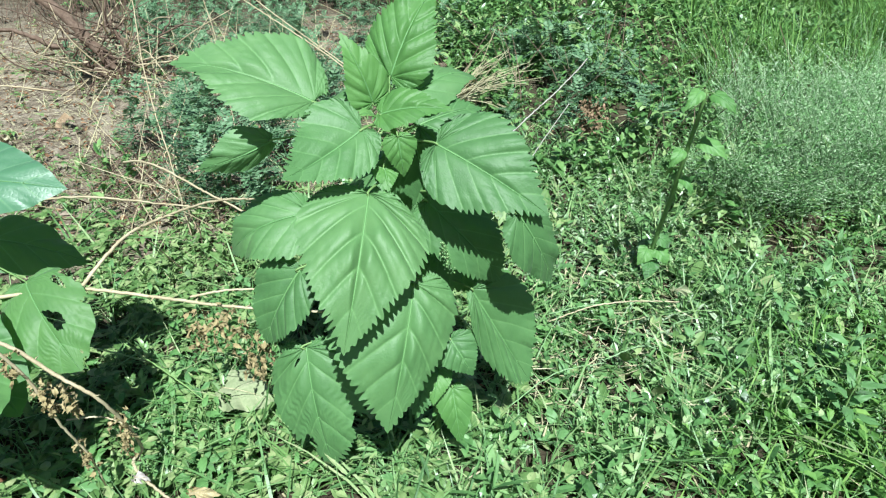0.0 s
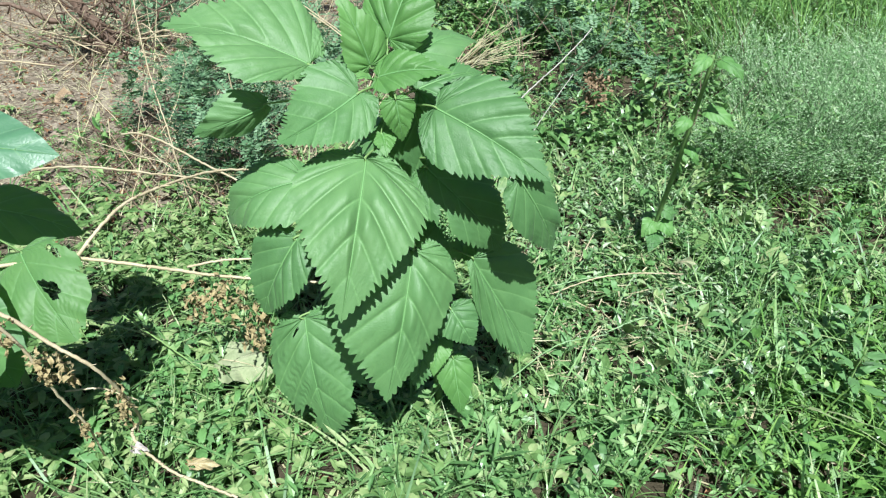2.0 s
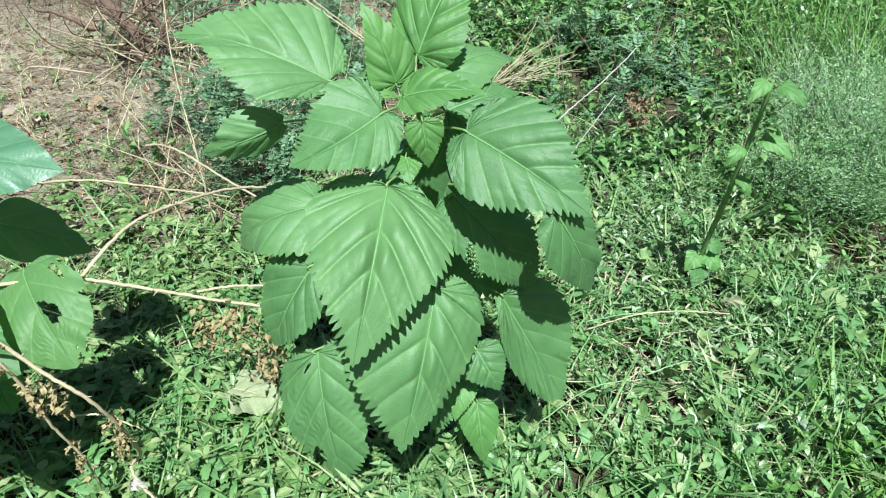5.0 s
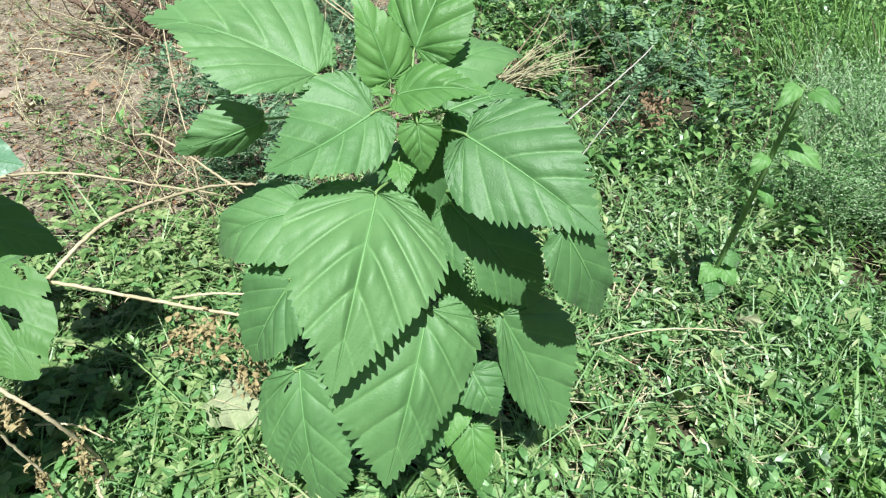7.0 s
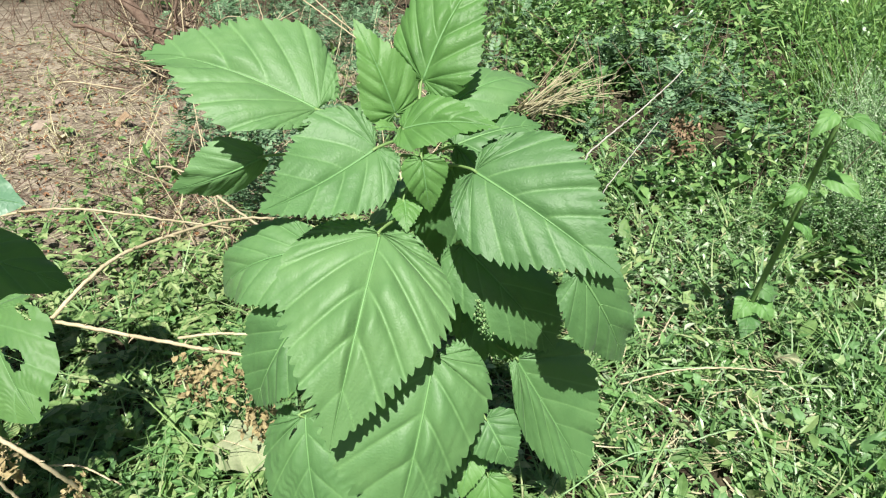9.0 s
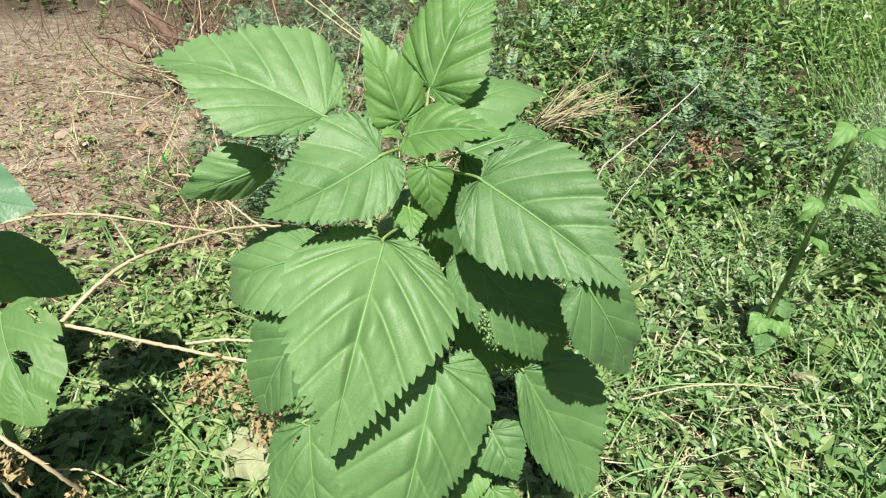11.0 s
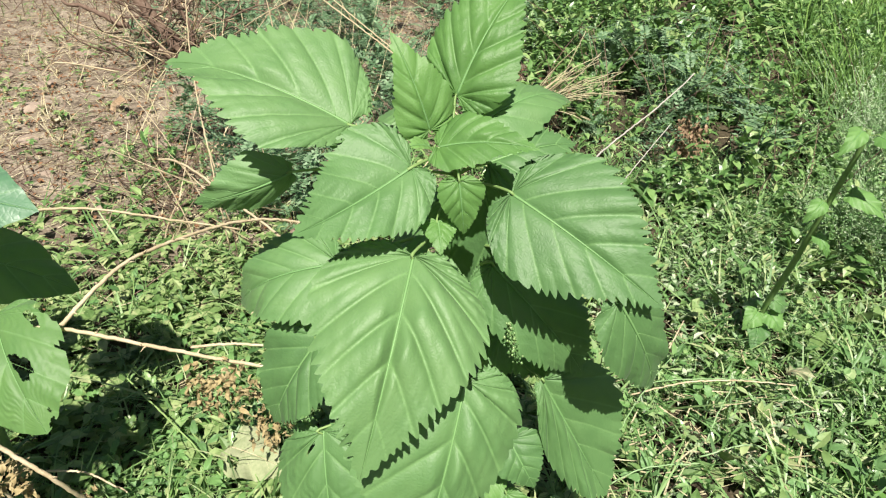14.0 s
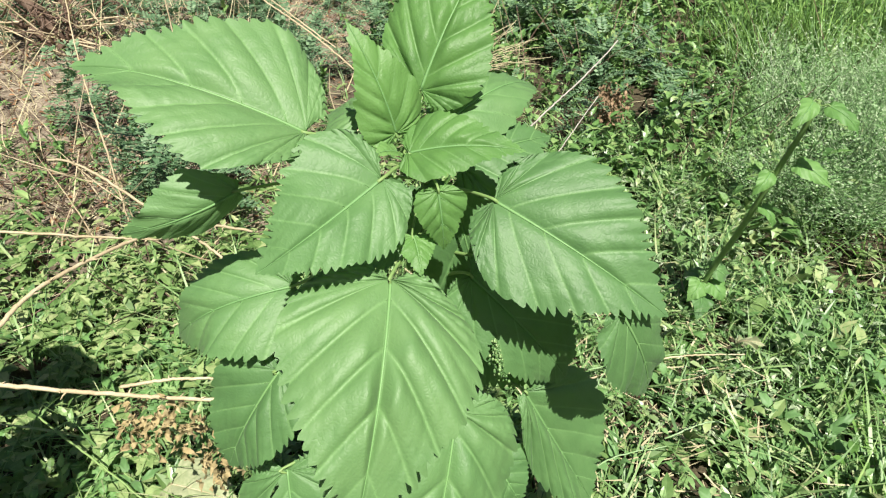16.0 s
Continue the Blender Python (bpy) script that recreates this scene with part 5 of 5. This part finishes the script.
for k, (pts, r0, r1) in enumerate([([(-2.20, 4.45, -0.03), (-2.26, 4.42, 0.16), (-2.44, 4.40, 0.42), (-2.64, 4.40, 0.62), (-2.82, 4.40, 0.78)], 0.045, 0.024), ([(-2.25, 4.47, -0.03), (-2.40, 4.45, 0.12), (-2.70, 4.47, 0.28), (-3.00, 4.50, 0.36)], 0.028, 0.010), ([(-2.17, 4.45, -0.03), (-2.13, 4.43, 0.20), (-2.18, 4.40, 0.45), (-2.10, 4.40, 0.75)], 0.016, 0.005), ([(-2.15, 4.48, -0.03), (-2.00, 4.50, 0.15), (-1.82, 4.55, 0.40)], 0.012, 0.004)]):
    l = spline(pts, 22)
    tv, tq, tt = tube(l + kr.normal(0, 0.006, l.shape), np.linspace(r0, r1, 22), 8, 0.12)
    part("branch", tv, [tq, tt], M_BARK, STUMP)
for k in range(110):
    a = np.array([-2.25 + kr.normal(0, 0.2), 4.4 + kr.normal(0, 0.16), kr.uniform(0.0, 0.35)])
    d = unit((kr.normal(0.1, 0.7), kr.normal(-0.3, 0.5), kr.uniform(-0.2, 0.8))) * kr.uniform(0.2, 0.6)
    pts = [a, a + d * 0.5 + kr.normal(0, 0.04, 3), a + d + kr.normal(0, 0.05, 3)]
    pts[2][2] = max(pts[2][2], 0.02)
    l = spline(pts, 8)
    tv, tq, tt = tube(l, np.linspace(0.0055, 0.002, 8), 4)
    part("twig", tv, [tq, tt], M_BARK if k % 3 else M_TWIG, STUMP)

# dry brush farther along the bare strip
def brush(name, centre, spread, n, height, mat, label, seed, lean=0.5):
    r = np.random.default_rng(seed)
    pieces = []
    for k in range(n):
        a = np.array([centre[0] + r.normal(0, spread[0]), centre[1] + r.normal(0, spread[1]), 0.0])
        a[2] = lie(a[0], a[1]) - 0.01
        top = a + np.array([r.normal(0, lean), r.normal(0, lean), 1.0]) * height * r.uniform(0.3, 1.0)
        mid = (a + top) / 2 + r.normal(0, 0.05, 3) * height
        pieces.append(tube(spline([a, mid, top], 6), np.linspace(0.0035, 0.0012, 6), 3))
    v, f = merge(pieces)
    return stuff(name, v, f, mat, label, "brush")


brush("dry_brush", (-3.2, 6.6), (1.4, 0.5), 420, 0.6, M_BARK, "dry brown brush behind bare earth", 5)
brush("dry_stalks", (-1.3, 4.3), (0.7, 0.5), 130, 0.45, M_STRAW, "thin dry stalks among shrubs", 6)
brush("dry_stalks", (-1.0, 2.7), (0.35, 0.35), 90, 0.34, M_TWIG, "thin dry stalks over earth", 7, 0.9)
brush("dry_twigs", (-1.25, 2.75), (0.35, 0.35), 170, 0.22, M_BARK, "dark dry twigs over litter", 9, 1.3)
brush("dry_stalks", (0.7, 3.8), (0.6, 0.5), 80, 0.5, M_BARK, "brown dry stalks inside weeds", 8, 0.6)

# bent-over straw clump and rusty dead clump
def dry_clump(name, base, n, length, width, lean_to, mat, label, seed):
    r = np.random.default_rng(seed)
    t = thing(name, base, label, "dead grass")
    for k in range(n):
        a = np.array(base) + r.normal(0, 0.035, 3) * (1, 1, 0.3)
        d = unit(np.array(lean_to) + r.normal(0, 0.33, 3)) * length * r.uniform(0.5, 1.0)
        l = spline([a, a + d * 0.55 + (0, 0, 0.015) + r.normal(0, 0.008, 3), a + d + (0, 0, -0.01)], 6)
        tv, tq, tt = tube(l, np.linspace(width, width * 0.3, 6), 3)
        part("straw", tv, [tq, tt], mat, t)
    return t


dry_clump("straw_clump", (0.0, 3.45, 0.16), 46, 0.46, 0.0045, (0.92, 0.1, 0.36), M_STRAW, "bent-over clump of pale dry straw", 31)
withered((0.652, 3.08, 0.24), 100, 0.12, 33, M_RUST, 0.030, "dead_clump", "rust-brown withered leaf clump caught in weeds", "", 1.25)

# ---- loose things on the ground ----
def stone(at, size, seed):
    r = np.random.default_rng(seed)
    bm = bmesh.new()
    bmesh.ops.create_icosphere(bm, subdivisions=2, radius=1.0)
    k = r.uniform(0, 50, 3)
    sx, sy, sz = size * r.uniform(0.8, 1.3), size * r.uniform(0.7, 1.1), size * r.uniform(0.35, 0.6)
    for v in bm.verts:
        v.co *= 1 + 0.35 * noise.noise(v.co * 1.1 + Vector(k)) + 0.12 * noise.noise(v.co * 3 + Vector(k))
        v.co = Vector((v.co.x * sx, v.co.y * sy, v.co.z * sz))
    me = bpy.data.meshes.new("stone")
    bm.to_mesh(me)
    bm.free()
    me.materials.append(M_STONE)
    ob = new("stone", me)
    ob.location = (at[0], at[1], float(lie(at[0], at[1])) + sz * 0.1)
    ob.rotation_euler = (0, 0, r.uniform(0, 6))
    return tagged(ob, "small pale brown stone lying on dry earth", "stone", "stones on the earth")


for k, (x, y, size) in enumerate([(-2.35, 3.1, 0.05), (-2.15, 3.35, 0.035), (-2.6, 3.5, 0.06), (-2.0, 2.75, 0.04), (-1.75, 2.9, 0.028), (-2.8, 3.9, 0.05), (-1.95, 3.1, 0.025), (-2.45, 2.8, 0.03), (-3.0, 4.6, 0.06), (-1.6, 2.5, 0.03), (-2.2, 2.6, 0.045), (-2.7, 3.05, 0.03), (-1.35, 3.0, 0.03), (-3.2, 4.1, 0.04), (-0.85, 3.0, 0.035)]):
    stone((x, y), size, 60 + k)


def fallen_leaf(at, tip, up, width, mat, label, seed, rounded=0.5):
    t = thing("fallen_leaf", at, label, "dead leaf")
    b = Blade(at, tip, up, width, arch=0.015, droop=0.3, wave=0.012, teeth=6, tooth=0.05, veins=5, rounded=rounded, holes=((0.5, 0.5, 0.08, 0.2),), seed=seed)
    v, q = b.mesh(90, 16)
    blade = part("blade", v, q, mat, t)
    rv, rf = b.ribs(0.6)
    part("midrib", rv, rf, M_TWIG, blade, base=t.location)
    return t


fallen_leaf((-0.535, 1.285, 0.105), (-0.395, 1.255, 0.085), (0, -0.4, 1), 0.125, M_FLAKE, "pale yellowish bleached leaf lying on weeds", 5)
fallen_leaf((-1.0, 2.72, 0.03), (-0.90, 2.70, 0.06), (0, -0.3, 1), 0.07, M_STONE, "grey-brown curled dead leaf", 6)
fallen_leaf((-0.85, 2.5, 0.05), (-0.76, 2.52, 0.08), (0, -0.5, 1), 0.06, M_FLAKE, "bleached curled dead leaf on earth", 7)
fallen_leaf((0.70, 1.70, 0.12), (0.75, 1.66, 0.14), (0, -0.6, 1), 0.03, M_FLAKE, "bleached dead leaf among weeds", 8)
fallen_leaf((-0.625, 0.965, 0.128), (-0.588, 0.96, 0.125), (0.1, -0.5, 1), 0.024, M_WHITE, "crumpled greyish white dead leaf", 9)
fallen_leaf((-0.50, 0.94, 0.11), (-0.43, 0.94, 0.105), (0.1, -0.6, 1), 0.03, M_TAN, "tan curled dead leaf caught on a vine", 12)
fallen_leaf((-2.2, 3.55, 0.02), (-2.05, 3.5, 0.07), (0, -0.4, 1), 0.10, M_RUST, "brown curled dead leaf on dry earth", 10)
fallen_leaf((-2.3, 3.25, 0.03), (-2.22, 3.18, 0.08), (0.2, -0.4, 1), 0.06, M_STRAW, "tan curled dead leaf on dry earth", 11)

# ---- larger single weeds ----
def weed_thing(name, base, height, n, leaf_l, leaf_w, mat, label, group, seed, teeth=8, splay=0.9, spread=0.35):
    r = np.random.default_rng(seed)
    base = (base[0], base[1], float(lie(base[0], base[1])))
    t = thing(name, base, label, "weed", group)
    top = np.array(base) + (r.normal(0, 0.1) * height, r.normal(0, 0.1) * height, height)
    l = spline([np.array(base) - (0, 0, 0.015), (np.array(base) + top) / 2 + r.normal(0, 0.01, 3), top], 10)
    tv, tq, tt = tube(l, np.linspace(0.003, 0.0015, 10), 5)
    part("stem", tv, [tq, tt], M_STEM, t)
    for k in range(n):
        z = 0.15 + 0.85 * (k + 0.5) / n
        a = l[int(z * 9)]
        ang = k * 2.4 + r.uniform(-0.3, 0.3)
        d = np.array([math.cos(ang), math.sin(ang), r.uniform(-0.1, splay)])
        s = r.uniform(0.7, 1.1) * (1.1 - 0.4 * z)
        root = a + unit(d) * 0.01
        b = Blade(root, root + unit(d) * leaf_l * s, (0, -0.2, 1), leaf_w * s, arch=0.006, droop=0.2, wave=0.002, teeth=teeth, tooth=0.05, veins=4, rounded=spread, seed=seed * 31 + k)
        v, q = b.mesh(24, 3)
        part("leaf", v, q, mat, t)
    return t


wr = np.random.default_rng(404)
for k, (x, y, h, n, ll, lw) in enumerate([(0.98, 1.20, 0.22, 14, 0.085, 0.030), (0.92, 1.32, 0.16, 12, 0.07, 0.026), (1.06, 1.42, 0.20, 12, 0.08, 0.03), (0.80, 1.42, 0.14, 9, 0.085, 0.032), (0.70, 1.50, 0.12, 8, 0.07, 0.03), (1.15, 1.70, 0.20, 12, 0.08, 0.028), (0.62, 1.28, 0.10, 8, 0.06, 0.028), (0.30, 1.22, 0.09, 7, 0.07, 0.045), (0.36, 1.40, 0.10, 7, 0.055, 0.03), (0.16, 1.06, 0.07, 7, 0.05, 0.035), (1.30, 1.95, 0.18, 12, 0.08, 0.03), (1.02, 1.62, 0.15, 10, 0.075, 0.03), (0.88, 1.78, 0.14, 9, 0.06, 0.03), (0.52, 1.64, 0.12, 8, 0.06, 0.034), (-0.08, 1.02, 0.07, 6, 0.05, 0.04), (0.48, 1.12, 0.09, 8, 0.06, 0.03)]):
    weed_thing("broadleaf_weed", (x, y), h, n, ll, lw, M_WAXY if k % 3 == 0 else M_BLADE, "upright green weed with pointed leaves in grass", "broadleaf weeds", 200 + k)
for k, (x, y) in enumerate([(-0.56, 1.22), (-0.62, 1.12), (-0.45, 1.14), (-0.84, 1.12), (-0.70, 1.35), (-0.50, 1.45), (-0.78, 1.6), (-0.36, 1.32), (-0.92, 1.75), (-1.1, 1.9), (-0.3, 1.05), (-0.5, 1.03), (-1.0, 1.45), (-0.64, 1.75)] + [(wr.uniform(-0.86, -0.32), wr.uniform(0.98, 1.75)) for n in range(30)]):
    weed_thing("rosette_weed", (x, y), wr.uniform(0.06, 0.12), 7, wr.uniform(0.05, 0.07), 0.024, M_WAXY if k % 2 else M_YOUNG, "pale green rosette weed among creeping weeds", "rosette weeds", 300 + k, 3, 0.25, 0.5)


# ---- single grass tufts and round-leaved weeds in the meadow ----
def grass_tuft(x, y, n, lo, hi, width, mat, label, seed):
    r = np.random.default_rng(seed)
    z = float(lie(x, y))
    t = thing("grass_tuft", (x, y, z), label, "grass", "grass tufts")
    for k in range(n):
        v, f = turned(grass_leaf(r.uniform(lo, hi), width * r.uniform(0.7, 1.2), r.uniform(0.4, 1.2), 7), r.uniform(0, 6.28), 0, (x + r.normal(0, 0.01), y + r.normal(0, 0.01), z - 0.006))
        part("blade", v, f, mat, t)
    return t


for k in range(46):
    x, y = (wr.uniform(0.15, 1.25), wr.uniform(0.95, 2.0)) if k < 34 else (wr.uniform(-0.75, -0.1), wr.uniform(0.95, 1.4))
    grass_tuft(x, y, int(wr.integers(6, 11)), 0.09, 0.24, 0.0068, M_TUFT, "loose green grass tuft with bent blades among weeds", 500 + k)
for k in range(40):
    x, y = (wr.uniform(0.2, 1.2), wr.uniform(1.0, 2.1)) if k < 26 else (wr.uniform(-0.75, -0.35), wr.uniform(1.0, 1.9))
    weed_thing("round_leaved_weed", (x, y), wr.uniform(0.06, 0.11), int(wr.integers(6, 9)), wr.uniform(0.04, 0.065), wr.uniform(0.028, 0.042), (M_YOUNG, M_WAXY, M_BLADE)[k % 3], "low green weed with rounded leaves in grass", "round-leaved weeds", 600 + k, 4, 0.35, 0.8)


# ---- single small herbs nearest to the plants ----
SMALL_HERBS = []
for k in range(8):
    t = thing("meadow_herb", (wr.uniform(0.2, 1.0), wr.uniform(1.1, 1.7), 0.0), "small green meadow herb with pointed leaves in grass", "weed", "meadow herbs")
    t.location.z = float(lie(t.location.x, t.location.y))
    for n, (v, f) in enumerate(sprig_pieces(wr, wr.uniform(0.06, 0.12), wr.uniform(0.028, 0.044), wr.uniform(0.014, 0.024), int(wr.integers(6, 9)))):
        part("leaf" if n else "stem", v + np.array(t.location), f, M_SINGLE if n else M_STEM, t, smooth=False)
    SMALL_HERBS.append(t)
for k in range(150):
    x, y = (wr.uniform(0.15, 1.25), wr.uniform(0.95, 2.0)) if k < 105 else (wr.uniform(-0.8, -0.1), wr.uniform(0.95, 1.6))
    copy_thing(SMALL_HERBS[k % 8], pose(x, y, float(lie(x, y)), wr.uniform(-12, 12), wr.uniform(-12, 12), wr.uniform(0, 360)))
